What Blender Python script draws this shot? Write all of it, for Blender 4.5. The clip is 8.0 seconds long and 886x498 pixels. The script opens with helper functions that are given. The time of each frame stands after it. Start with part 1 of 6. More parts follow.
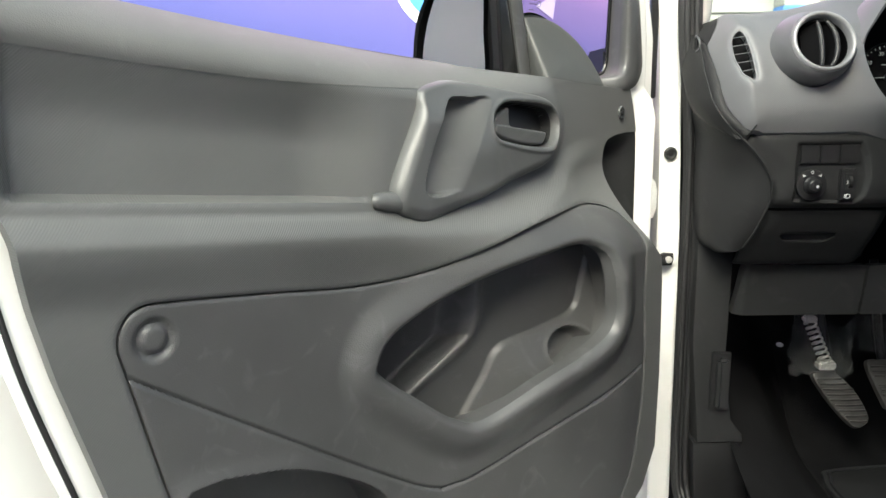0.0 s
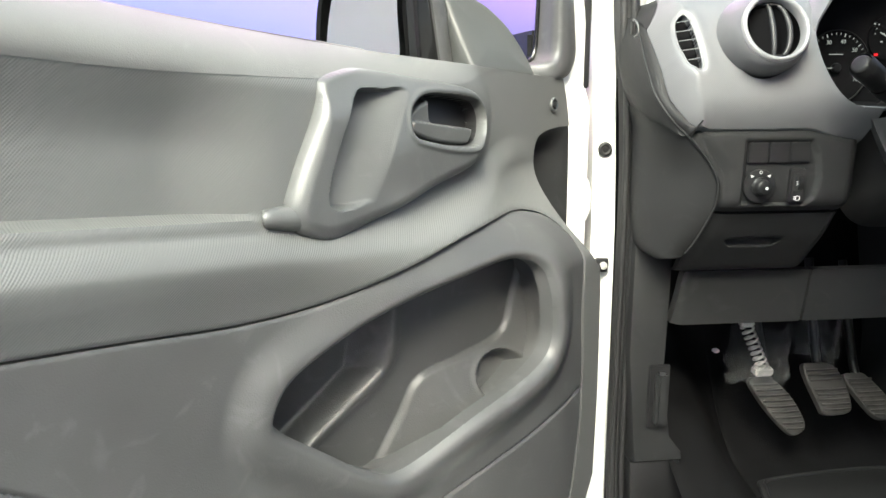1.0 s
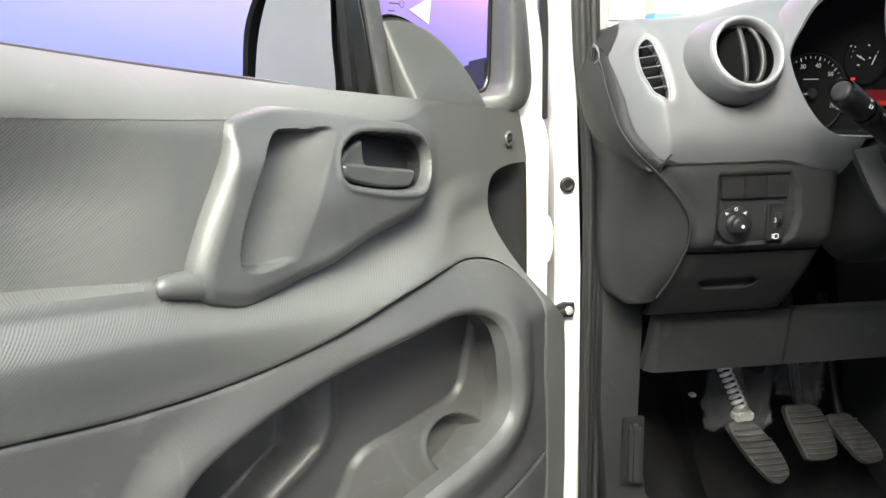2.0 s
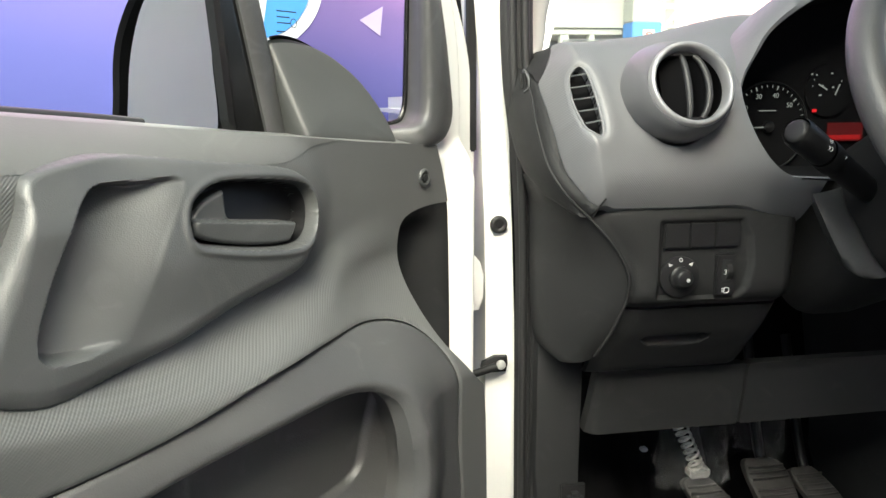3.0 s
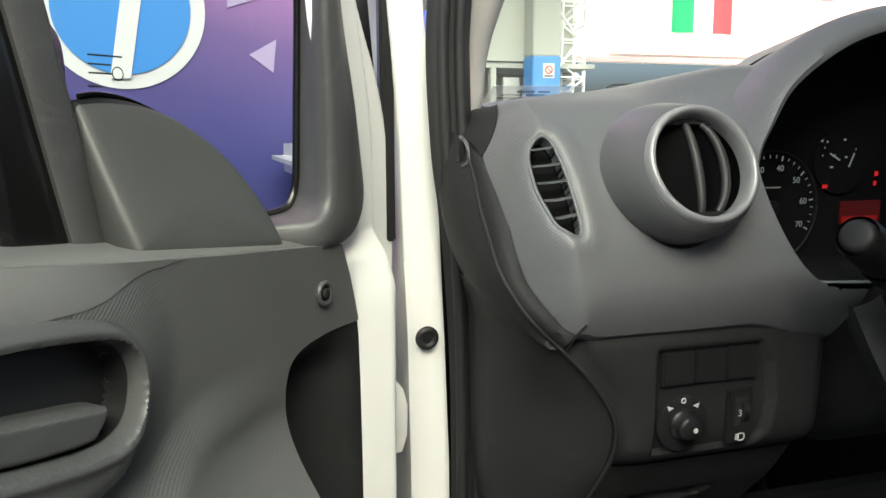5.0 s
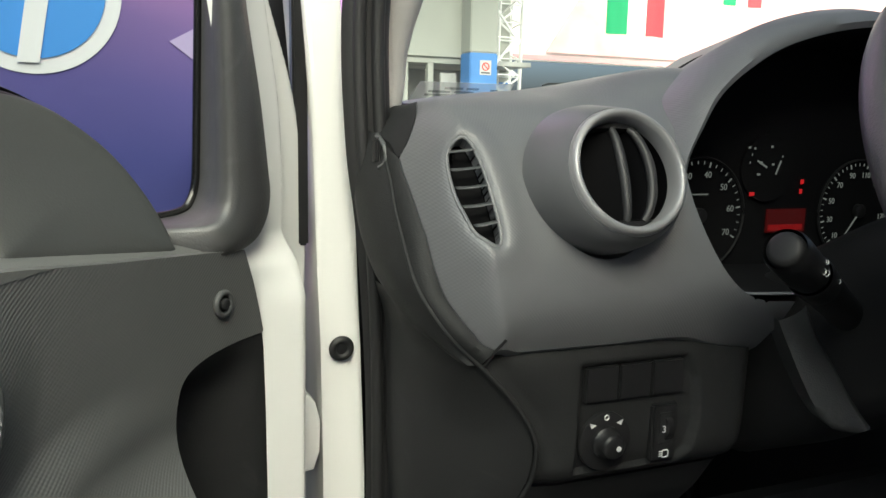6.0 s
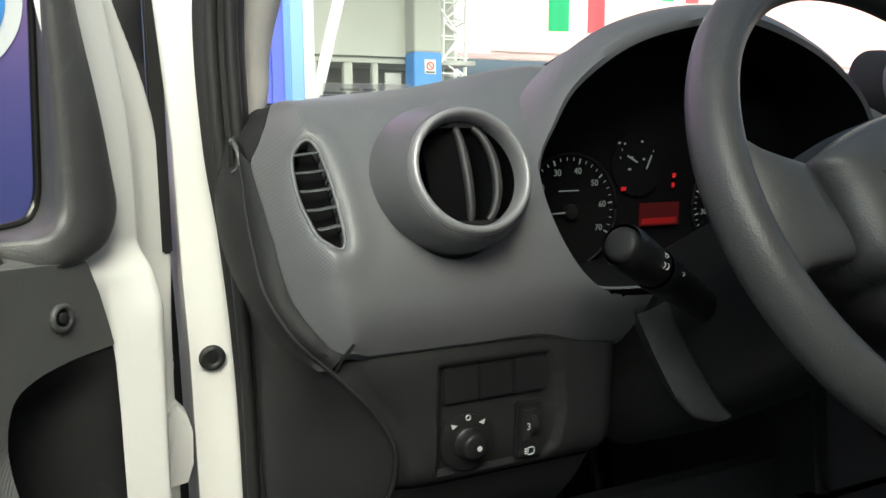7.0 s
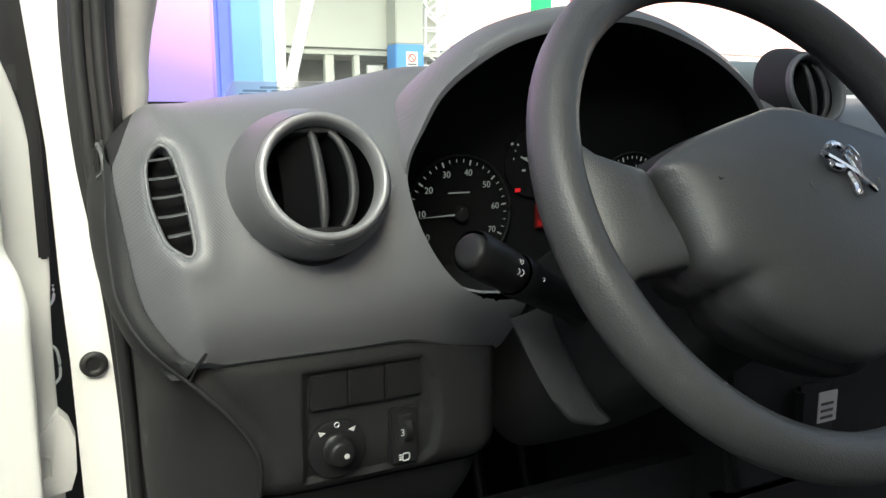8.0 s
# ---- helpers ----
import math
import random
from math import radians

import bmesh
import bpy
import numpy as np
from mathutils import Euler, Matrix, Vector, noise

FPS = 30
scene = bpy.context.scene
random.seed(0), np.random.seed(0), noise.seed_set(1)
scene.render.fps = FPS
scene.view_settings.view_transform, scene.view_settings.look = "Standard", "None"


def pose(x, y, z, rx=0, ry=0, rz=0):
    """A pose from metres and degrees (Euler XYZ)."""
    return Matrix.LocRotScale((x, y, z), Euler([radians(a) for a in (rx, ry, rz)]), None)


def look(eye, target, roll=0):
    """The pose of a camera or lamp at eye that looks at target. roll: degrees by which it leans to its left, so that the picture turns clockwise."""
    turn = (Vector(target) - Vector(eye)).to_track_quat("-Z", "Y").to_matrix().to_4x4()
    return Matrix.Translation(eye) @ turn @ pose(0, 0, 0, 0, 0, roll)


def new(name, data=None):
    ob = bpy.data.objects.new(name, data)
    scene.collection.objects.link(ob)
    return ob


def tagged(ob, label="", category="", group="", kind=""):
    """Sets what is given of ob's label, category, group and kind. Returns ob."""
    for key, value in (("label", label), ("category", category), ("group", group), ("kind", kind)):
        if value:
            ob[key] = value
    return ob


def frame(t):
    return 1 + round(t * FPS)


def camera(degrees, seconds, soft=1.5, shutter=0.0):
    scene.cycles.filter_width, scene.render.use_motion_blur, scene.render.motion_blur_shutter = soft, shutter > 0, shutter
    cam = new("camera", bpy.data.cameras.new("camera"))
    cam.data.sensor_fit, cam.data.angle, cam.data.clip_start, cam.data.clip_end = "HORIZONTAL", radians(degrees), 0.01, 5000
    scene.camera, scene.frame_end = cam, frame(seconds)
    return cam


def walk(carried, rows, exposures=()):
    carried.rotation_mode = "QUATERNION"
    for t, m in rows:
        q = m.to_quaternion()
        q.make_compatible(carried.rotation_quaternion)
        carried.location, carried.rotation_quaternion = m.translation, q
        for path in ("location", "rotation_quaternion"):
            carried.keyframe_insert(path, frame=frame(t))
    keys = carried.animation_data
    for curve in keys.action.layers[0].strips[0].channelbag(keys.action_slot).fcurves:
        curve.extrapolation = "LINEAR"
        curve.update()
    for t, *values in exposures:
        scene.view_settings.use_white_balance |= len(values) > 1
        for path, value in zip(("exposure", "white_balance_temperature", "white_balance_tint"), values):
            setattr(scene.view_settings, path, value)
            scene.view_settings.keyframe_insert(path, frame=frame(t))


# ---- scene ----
cam = camera(59.0, 8.0)
ROWS = [
    (0.0, -0.0003, -0.0184, 0.8650, 78.70, 0.64, -0.71),
    (0.5, 0.0145, 0.0681, 0.8713, 77.57, -0.01, -2.86),
    (1.0, 0.0098, 0.1528, 0.8753, 77.33, 0.10, -6.85),
    (1.5, 0.0231, 0.2049, 0.8775, 78.72, 0.80, -8.19),
    (3.0, 0.1719, 0.3915, 0.9180, 79.30, 0.41, -10.27),
    (3.5, 0.2097, 0.4333, 0.9282, 80.20, -0.50, -9.89),
    (4.0, 0.2069, 0.5030, 0.9313, 79.98, -0.49, -11.77),
    (4.5, 0.2137, 0.6064, 0.9532, 81.06, 0.59, -14.57),
    (6.0, 0.2515, 0.7133, 0.9646, 81.04, -1.13, -21.82),
    (6.5, 0.2884, 0.7050, 0.9609, 80.23, -0.05, -23.67),
    (7.0, 0.3270, 0.6875, 0.9668, 81.03, 0.12, -25.41),
    (7.5, 0.3695, 0.6733, 0.9712, 81.10, 0.22, -25.84),
    (8.0, 0.4172, 0.6539, 0.9756, 80.45, 0.25, -26.37),
]
# stops, white balance and tint along the way
EXPOSURES = [(0.0, 1.95, 6400, -2), (0.5, 2.82, 6450, -3), (1.0, 2.76, 6450, -3), (1.5, 2.76, 6450, -3), (3.0, 2.0, 6550, -3), (3.5, 1.77, 6550, -3), (4.5, 1.42, 6500, -5), (6.0, 1.02, 6450, -6), (6.5, 1.0, 6450, -6), (7.0, 1.13, 6400, -6), (8.0, 1.5, 6400, -5)]
walk(cam, [(t, pose(x, y, z, rx, ry, rz)) for t, x, y, z, rx, ry, rz in ROWS], EXPOSURES)


# ---- world and light ----
world = bpy.data.worlds.new("sky")
scene.world = world
world.use_nodes = True
wn = world.node_tree.nodes
sky = wn.new("ShaderNodeTexSky")
sky.sky_type, sky.sun_disc = "NISHITA", False
sky.sun_elevation, sky.sun_rotation = radians(38), radians(193)
sky.air_density, sky.dust_density, sky.ozone_density = 0.5, 7.0, 0.3
wn["Background"].inputs["Strength"].default_value = 0.15
world.node_tree.links.new(sky.outputs[0], wn["Background"].inputs["Color"])
sun_data = bpy.data.lights.new("sun", "SUN")
sun_data.energy, sun_data.angle, sun_data.color = 2.4, radians(75), (0.98, 1.0, 0.96)
sun = new("sun", sun_data)
sun.matrix_world = look((0, 0, 0), (0.28, 1.25, -1.0))


# ---- materials ----
def shader(name, colour, rough=0.5, metal=0.0, spec=0.5):
    m = bpy.data.materials.new(name)
    m.use_nodes = True
    b = m.node_tree.nodes["Principled BSDF"]
    b.inputs["Base Color"].default_value = (*colour, 1)
    b.inputs["Roughness"].default_value = rough
    b.inputs["Metallic"].default_value = metal
    b.inputs["Specular IOR Level"].default_value = spec
    return m, m.node_tree.nodes, m.node_tree.links, b


def varied(name, colour, rough=0.5, metal=0.0, spec=0.5, grain=900.0, grain_bump=0.15, mottle=9.0, mottle_amount=0.12, smears=0.08, scuff=0.0):
    """A surface with fine leathery grain, broad mottling and slightly uneven gloss."""
    m, n, l, b = shader(name, colour, rough, metal, spec)
    co = n.new("ShaderNodeTexCoord")
    big = n.new("ShaderNodeTexNoise")
    big.inputs["Scale"].default_value, big.inputs["Detail"].default_value = mottle, 5
    l.new(co.outputs["Object"], big.inputs["Vector"])
    ramp = n.new("ShaderNodeMapRange")
    ramp.inputs[1].default_value, ramp.inputs[2].default_value = 0.3, 0.7
    ramp.inputs[3].default_value, ramp.inputs[4].default_value = 1 - mottle_amount, 1 + mottle_amount
    l.new(big.outputs["Fac"], ramp.inputs[0])
    mul = n.new("ShaderNodeVectorMath")
    mul.operation = "SCALE"
    mul.inputs[0].default_value = colour
    l.new(ramp.outputs[0], mul.inputs["Scale"])
    if scuff:
        rub = n.new("ShaderNodeTexNoise")
        rub.inputs["Scale"].default_value, rub.inputs["Detail"].default_value, rub.inputs["Distortion"].default_value = 22.0, 9, 1.5
        l.new(co.outputs["Object"], rub.inputs["Vector"])
        cut = n.new("ShaderNodeMapRange")
        cut.inputs[1].default_value, cut.inputs[2].default_value, cut.inputs[4].default_value = 0.58, 0.74, scuff
        l.new(rub.outputs["Fac"], cut.inputs[0])
        both = n.new("ShaderNodeMath")
        l.new(ramp.outputs[0], both.inputs[0])
        l.new(cut.outputs[0], both.inputs[1])
        l.new(both.outputs[0], mul.inputs["Scale"])
    l.new(mul.outputs[0], b.inputs["Base Color"])
    gl = n.new("ShaderNodeMapRange")
    gl.inputs[3].default_value, gl.inputs[4].default_value = rough - smears, rough + smears
    l.new(big.outputs["Fac"], gl.inputs[0])
    l.new(gl.outputs[0], b.inputs["Roughness"])
    if grain_bump:
        fine = n.new("ShaderNodeTexVoronoi")
        fine.inputs["Scale"].default_value = grain
        l.new(co.outputs["Object"], fine.inputs["Vector"])
        bump = n.new("ShaderNodeBump")
        bump.inputs["Strength"].default_value, bump.inputs["Distance"].default_value = grain_bump, 0.0004
        l.new(fine.outputs["Distance"], bump.inputs["Height"])
        l.new(bump.outputs[0], b.inputs["Normal"])
    return m


def ribbed(name, colour, rough, axis_a, axis_b, pitch, strength, cross=0.5):
    """Moulded plastic with fine slanting ribs crossed by a second, fainter set."""
    m = varied(name, colour, rough, grain_bump=0, mottle=6, mottle_amount=0.08)
    n, l = m.node_tree.nodes, m.node_tree.links
    b = n["Principled BSDF"]
    co = n.new("ShaderNodeTexCoord")
    total = None
    for axis, amount in ((axis_a, 1.0), (axis_b, cross)):
        dot = n.new("ShaderNodeVectorMath")
        dot.operation = "DOT_PRODUCT"
        dot.inputs[1].default_value = Vector(axis).normalized() * (2 * math.pi / pitch)
        l.new(co.outputs["Object"], dot.inputs[0])
        s = n.new("ShaderNodeMath")
        s.operation = "SINE"
        l.new(dot.outputs["Value"], s.inputs[0])
        k = n.new("ShaderNodeMath")
        k.operation = "MULTIPLY"
        k.inputs[1].default_value = amount
        l.new(s.outputs[0], k.inputs[0])
        if total is None:
            total = k
        else:
            add = n.new("ShaderNodeMath")
            l.new(total.outputs[0], add.inputs[0])
            l.new(k.outputs[0], add.inputs[1])
            total = add
    bump = n.new("ShaderNodeBump")
    bump.inputs["Strength"].default_value, bump.inputs["Distance"].default_value = strength, 0.0003
    l.new(total.outputs[0], bump.inputs["Height"])
    l.new(bump.outputs[0], b.inputs["Normal"])
    return m


def pane_material(name, tint, gloss):
    m, n, l, b = shader(name, tint, 0.0)
    clear, shine, mix = n.new("ShaderNodeBsdfTransparent"), n.new("ShaderNodeBsdfGlossy"), n.new("ShaderNodeMixShader")
    clear.inputs[0].default_value = (*tint, 1)
    shine.inputs["Roughness"].default_value = 0.01
    fres = n.new("ShaderNodeLayerWeight")
    fres.inputs[0].default_value = gloss
    l.new(fres.outputs["Fresnel"], mix.inputs[0])
    l.new(clear.outputs[0], mix.inputs[1])
    l.new(shine.outputs[0], mix.inputs[2])
    l.new(mix.outputs[0], n["Material Output"].inputs[0])
    n.remove(b)
    return m


def glowing(name, colour, strength):
    m, n, l, b = shader(name, (0, 0, 0), 0.6)
    b.inputs["Emission Color"].default_value = (*colour, 1)
    b.inputs["Emission Strength"].default_value = strength
    return m


DOOR_GREY = ribbed("door_plastic", (0.092, 0.094, 0.093), 0.40, (-0.5, -0.5, 0.75), (-0.5, -0.5, -0.75), 0.0023, 0.32, 0.12)
INSERT_GREY = varied("insert_plastic", (0.058, 0.0585, 0.060), 0.40, grain=650, grain_bump=0.4, scuff=0.35)
SMOOTH_GREY = varied("grip_plastic", (0.068, 0.070, 0.071), 0.38, grain=800, grain_bump=0.3, scuff=0.2)
SAIL_GREY = varied("sail_plastic", (0.044, 0.046, 0.045), 0.48, grain=700, grain_bump=0.25)
SILL_GREY = varied("sill_plastic", (0.105, 0.107, 0.105), 0.42, grain=800, grain_bump=0.3, mottle=6, scuff=0.15)
GLOSS_BLACK = varied("gloss_black", (0.006, 0.006, 0.006), 0.16, grain_bump=0, smears=0.05)
BLACK_PLASTIC = varied("black_plastic", (0.013, 0.013, 0.014), 0.42, spec=0.35, grain=1300, grain_bump=0.1)
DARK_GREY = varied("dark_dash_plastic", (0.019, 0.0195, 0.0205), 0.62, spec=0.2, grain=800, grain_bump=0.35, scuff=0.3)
DASH_GREY = ribbed("dash_plastic", (0.130, 0.133, 0.141), 0.43, (1, 0, 0.9), (1, 0, -0.9), 0.0020, 0.15, 0.9)
COLLAR_GREY = varied("collar_plastic", (0.10, 0.102, 0.108), 0.42, grain=1400, grain_bump=0.08)
SATIN = varied("satin_ring", (0.32, 0.32, 0.33), 0.38, 0.3, grain_bump=0, mottle=20)
RUBBER = varied("rubber", (0.016, 0.016, 0.017), 0.55, grain=700, grain_bump=0.15)
WHITE = varied("white_paint", (0.83, 0.835, 0.82), 0.18, grain_bump=0, mottle=4, mottle_amount=0.02, smears=0.04)
TRIM_LIGHT = varied("light_trim", (0.52, 0.51, 0.50), 0.6, grain=800, grain_bump=0.2)
LEATHER = varied("wheel_plastic", (0.062, 0.063, 0.064), 0.42, grain=700, grain_bump=0.4, scuff=0.1)
CARPET = varied("carpet", (0.007, 0.007, 0.0075), 0.95, spec=0.1, grain=500, grain_bump=1.0, mottle=14, mottle_amount=0.4)
MAT = varied("mat_rubber", (0.012, 0.012, 0.0125), 0.6, grain=400, grain_bump=0.4, mottle_amount=0.3)
PEDAL_RUBBER = varied("pedal_rubber", (0.042, 0.040, 0.038), 0.55, grain=500, grain_bump=0.4, mottle=40, mottle_amount=0.4)
STEEL = varied("steel", (0.72, 0.71, 0.68), 0.36, 0.55, grain_bump=0, mottle=60, mottle_amount=0.25)
CHROME = varied("chrome", (0.75, 0.75, 0.76), 0.12, 1.0, grain_bump=0, mottle_amount=0.03, smears=0.03)
MIRROR_GLASS = shader("mirror_glass", (0.94, 0.95, 0.94), 0.02, 1.0)[0]
PANE = pane_material("window_pane", (0.93, 0.95, 0.94), 0.12)
SIDE_PANE = pane_material("side_pane", (0.80, 0.83, 0.81), 0.10)
QUARTER_PANE = pane_material("quarter_pane", (0.40, 0.41, 0.405), 0.10)
DIAL_BLACK = varied("dial_black", (0.011, 0.011, 0.012), 0.8, spec=0.02, grain_bump=0)
DIAL_WHITE = glowing("dial_marks", (0.85, 0.86, 0.82), 0.07)
RED_LIGHT = glowing("red_warning_light", (1.0, 0.02, 0.03), 0.22)
RED_SCREEN = glowing("red_screen", (0.75, 0.015, 0.02), 0.025)
PRINT_WHITE = shader("white_print", (0.55, 0.55, 0.55), 0.5)[0]


# ---- helpers for building ----
def thing(name, label, category, at=(0, 0, 0), group="", kind=""):
    ob = new(name)
    ob.location = at
    ob.empty_display_size = 0.05
    return tagged(ob, label, category, group, kind)


def link_mesh(name, me, material, parent, label=""):
    me.materials.append(material)
    ob = new(name, me)
    if parent is not None:
        ob.parent = parent
        base = parent.location if parent.parent is None else parent.location + parent.parent.location
        ob.location = -base if parent.parent is None else -(parent.location + parent.parent.location)
    if label:
        tagged(ob, label)
    return ob


def part(name, bm, material, parent, label="", smooth=True):
    me = bpy.data.meshes.new(name)
    bmesh.ops.recalc_face_normals(bm, faces=bm.faces)
    bm.to_mesh(me)
    bm.free()
    if smooth:
        me.polygons.foreach_set("use_smooth", [True] * len(me.polygons))
        me.set_sharp_from_angle(angle=radians(40))
    return link_mesh(name, me, material, parent, label)


def mesh_part(name, verts, faces, material, parent, label="", sharp=40):
    me = bpy.data.meshes.new(name)
    me.from_pydata([tuple(v) for v in verts], [], [tuple(int(i) for i in f) for f in faces])
    me.polygons.foreach_set("use_smooth", [True] * len(me.polygons))
    me.set_sharp_from_angle(angle=radians(sharp))
    return link_mesh(name, me, material, parent, label)


def smooth01(x):
    c = np.clip(x, 0, 1)
    return c * c * (3 - 2 * c)


def curve_at(x, pts):
    """A smooth function through a few points, sorted by their first number."""
    c = open_spline(pts, 10)
    return np.interp(x, c[:, 0], c[:, 1])


def closed_spline(points, per=10):
    """A closed smooth curve through a few points."""
    p = np.array(points, float)
    out = []
    for i in range(len(p)):
        a, b, c, d = p[i - 1], p[i], p[(i + 1) % len(p)], p[(i + 2) % len(p)]
        s = np.linspace(0, 1, per, endpoint=False)[:, None]
        out.append(0.5 * (2 * b + (c - a) * s + (2 * a - 5 * b + 4 * c - d) * s ** 2 + (3 * b - a - 3 * c + d) * s ** 3))
    return np.concatenate(out)


def open_spline(points, per=10):
    p = np.array(points, float)
    p = np.concatenate([[2 * p[0] - p[1]], p, [2 * p[-1] - p[-2]]])
    out = []
    for i in range(1, len(p) - 2):
        a, b, c, d = p[i - 1], p[i], p[i + 1], p[i + 2]
        s = np.linspace(0, 1, per, endpoint=False)[:, None]
        out.append(0.5 * (2 * b + (c - a) * s + (2 * a - 5 * b + 4 * c - d) * s ** 2 + (3 * b - a - 3 * c + d) * s ** 3))
    out.append(p[-2:-1])
    return np.concatenate(out)


def edge_distance(x, y, loop, closed=True):
    """Distance to a curve; negative inside a closed one."""
    shape = x.shape
    q = np.stack([x.ravel(), y.ravel()], 1)
    a = loop if closed else loop[:-1]
    b = np.roll(loop, -1, 0) if closed else loop[1:]
    best = np.full(len(q), 1e9)
    inside = np.zeros(len(q), bool)
    for (ax, ay), (bx, by) in zip(a, b):
        dx, dy = bx - ax, by - ay
        s = np.clip(((q[:, 0] - ax) * dx + (q[:, 1] - ay) * dy) / (dx * dx + dy * dy + 1e-18), 0, 1)
        best = np.minimum(best, (q[:, 0] - ax - s * dx) ** 2 + (q[:, 1] - ay - s * dy) ** 2)
        if closed and ay != by:
            hit = ((ay > q[:, 1]) != (by > q[:, 1])) & (q[:, 0] < dx * (q[:, 1] - ay) / dy + ax)
            inside ^= hit
    best = np.sqrt(best)
    if closed:
        best[inside] *= -1
    return best.reshape(shape)


class Sheet:
    """A plane on which moulded panels are laid out: u and v along it, h out of it."""

    def __init__(self, origin, u, v, n):
        self.o, self.u, self.v, self.n = (Vector(a) for a in (origin, u, v, n))
        self.m = np.array([self.u, self.v, self.n])

    def at(self, u, v, h):
        return np.array(self.o) + np.stack([u, v, h], -1) @ self.m


def moulded(name, sheet, box, step, region, height, material, parent, label="", skirt=0.008, sharp=40, rim=None, shear=None):
    """A moulded panel: a fine sheet with the given relief, cut to the region, with edges that turn back."""
    us, vs = np.arange(box[0], box[1] + step, step), np.arange(box[2], box[3] + step, step)
    u, v = np.meshgrid(us, vs, indexing="ij")
    if shear is not None:
        v = v + shear(u)
    d = region(u, v)
    du, dv = np.gradient(d, step)
    if shear is not None:
        du = du - dv * np.gradient(v, step, axis=0)
    g = np.maximum(du * du + dv * dv, 0.2)
    near = np.abs(d) < 0.62 * step
    u, v = np.where(near, u - d * du / g, u), np.where(near, v - d * dv / g, v)
    ok = near | (d < 0)
    h = height(u, v)
    pts = sheet.at(u, v, h).reshape(-1, 3)
    ix = np.arange(u.size).reshape(u.shape)
    a, b, c, e = ix[:-1, :-1], ix[1:, :-1], ix[1:, 1:], ix[:-1, 1:]
    q = np.stack([a, b, c, e], -1).reshape(-1, 4)
    good = ok.ravel()[q]
    inner = (d.ravel() < 0)[q].any(1)
    flip = np.dot(np.cross(np.array(sheet.u), np.array(sheet.v)), np.array(sheet.n)) < 0
    faces = [f for f in q[good.all(1) & inner].tolist()]
    for f, k in zip(q[(good.sum(1) == 3) & inner].tolist(), good[(good.sum(1) == 3) & inner]):
        faces.append([i for i, o in zip(f, k) if o])
    if flip:
        faces = [f[::-1] for f in faces]
    used = np.unique(np.concatenate([np.array(f) for f in faces])) if faces else np.array([], int)
    back = np.full(u.size, -1)
    back[used] = np.arange(len(used))
    verts = pts[used]
    faces = [[int(back[i]) for i in f] for f in faces]
    if skirt:
        rims = sheet.at(u.ravel()[used], v.ravel()[used], rim(u.ravel()[used], v.ravel()[used])) if rim else None
        seen = {}
        for f in faces:
            for i in range(len(f)):
                e2 = (f[i], f[(i + 1) % len(f)])
                if (e2[1], e2[0]) in seen:
                    del seen[(e2[1], e2[0])]
                else:
                    seen[e2] = 1
        extra, index = [], {}
        base = len(verts)
        normal = np.array(sheet.n)
        for e2 in seen:
            for i in e2:
                if i not in index:
                    index[i] = base + len(extra)
                    extra.append(verts[i])
                    extra.append(verts[i] - normal * skirt if rim is None else rims[i])
        for i, j in seen:
            faces.append([index[j], index[i], index[i] + 1, index[j] + 1])
        if extra:
            verts = np.concatenate([verts, np.array(extra)])
    return mesh_part(name, verts, faces, material, parent, label, sharp)


def tube(name, path, radius, material, parent, label="", sides=10, flat=1.0, closed=False, up=(0, 0, 1)):
    """A round or flattened strip along a path; radius may be a list."""
    p = np.array(path, float)
    r = np.broadcast_to(np.array(radius, float), (len(p),))
    t = (np.roll(p, -1, 0) - np.roll(p, 1, 0)) if closed else np.gradient(p, axis=0)
    t /= np.linalg.norm(t, axis=1)[:, None]
    verts, faces = [], []
    ref = np.array(up, float)
    for i in range(len(p)):
        side = np.cross(t[i], ref)
        side /= max(np.linalg.norm(side), 1e-9)
        over = np.cross(side, t[i])
        for k in range(sides):
            a = 2 * math.pi * k / sides
            verts.append(p[i] + r[i] * (side * math.cos(a) + over * math.sin(a) * flat))
    n = len(p)
    for i in range(n if closed else n - 1):
        j = (i + 1) % n
        for k in range(sides):
            l2 = (k + 1) % sides
            faces.append([i * sides + k, i * sides + l2, j * sides + l2, j * sides + k])
    if not closed:
        faces.append(list(range(sides))[::-1])
        faces.append([(n - 1) * sides + k for k in range(sides)])
    return mesh_part(name, verts, faces, material, parent, label, 60)


def loft(name, rings, material, parent, label="", closed=True, cap=False, sharp=45):
    """A skin over rings that have equally many points."""
    n = len(rings[0])
    verts = np.concatenate(rings)
    faces = []
    for i in range(len(rings) - 1):
        for k in range(n if closed else n - 1):
            l2 = (k + 1) % n
            faces.append([i * n + k, i * n + l2, (i + 1) * n + l2, (i + 1) * n + k])
    if cap:
        faces.append([(len(rings) - 1) * n + k for k in range(n)])
    return mesh_part(name, verts, faces, material, parent, label, sharp)


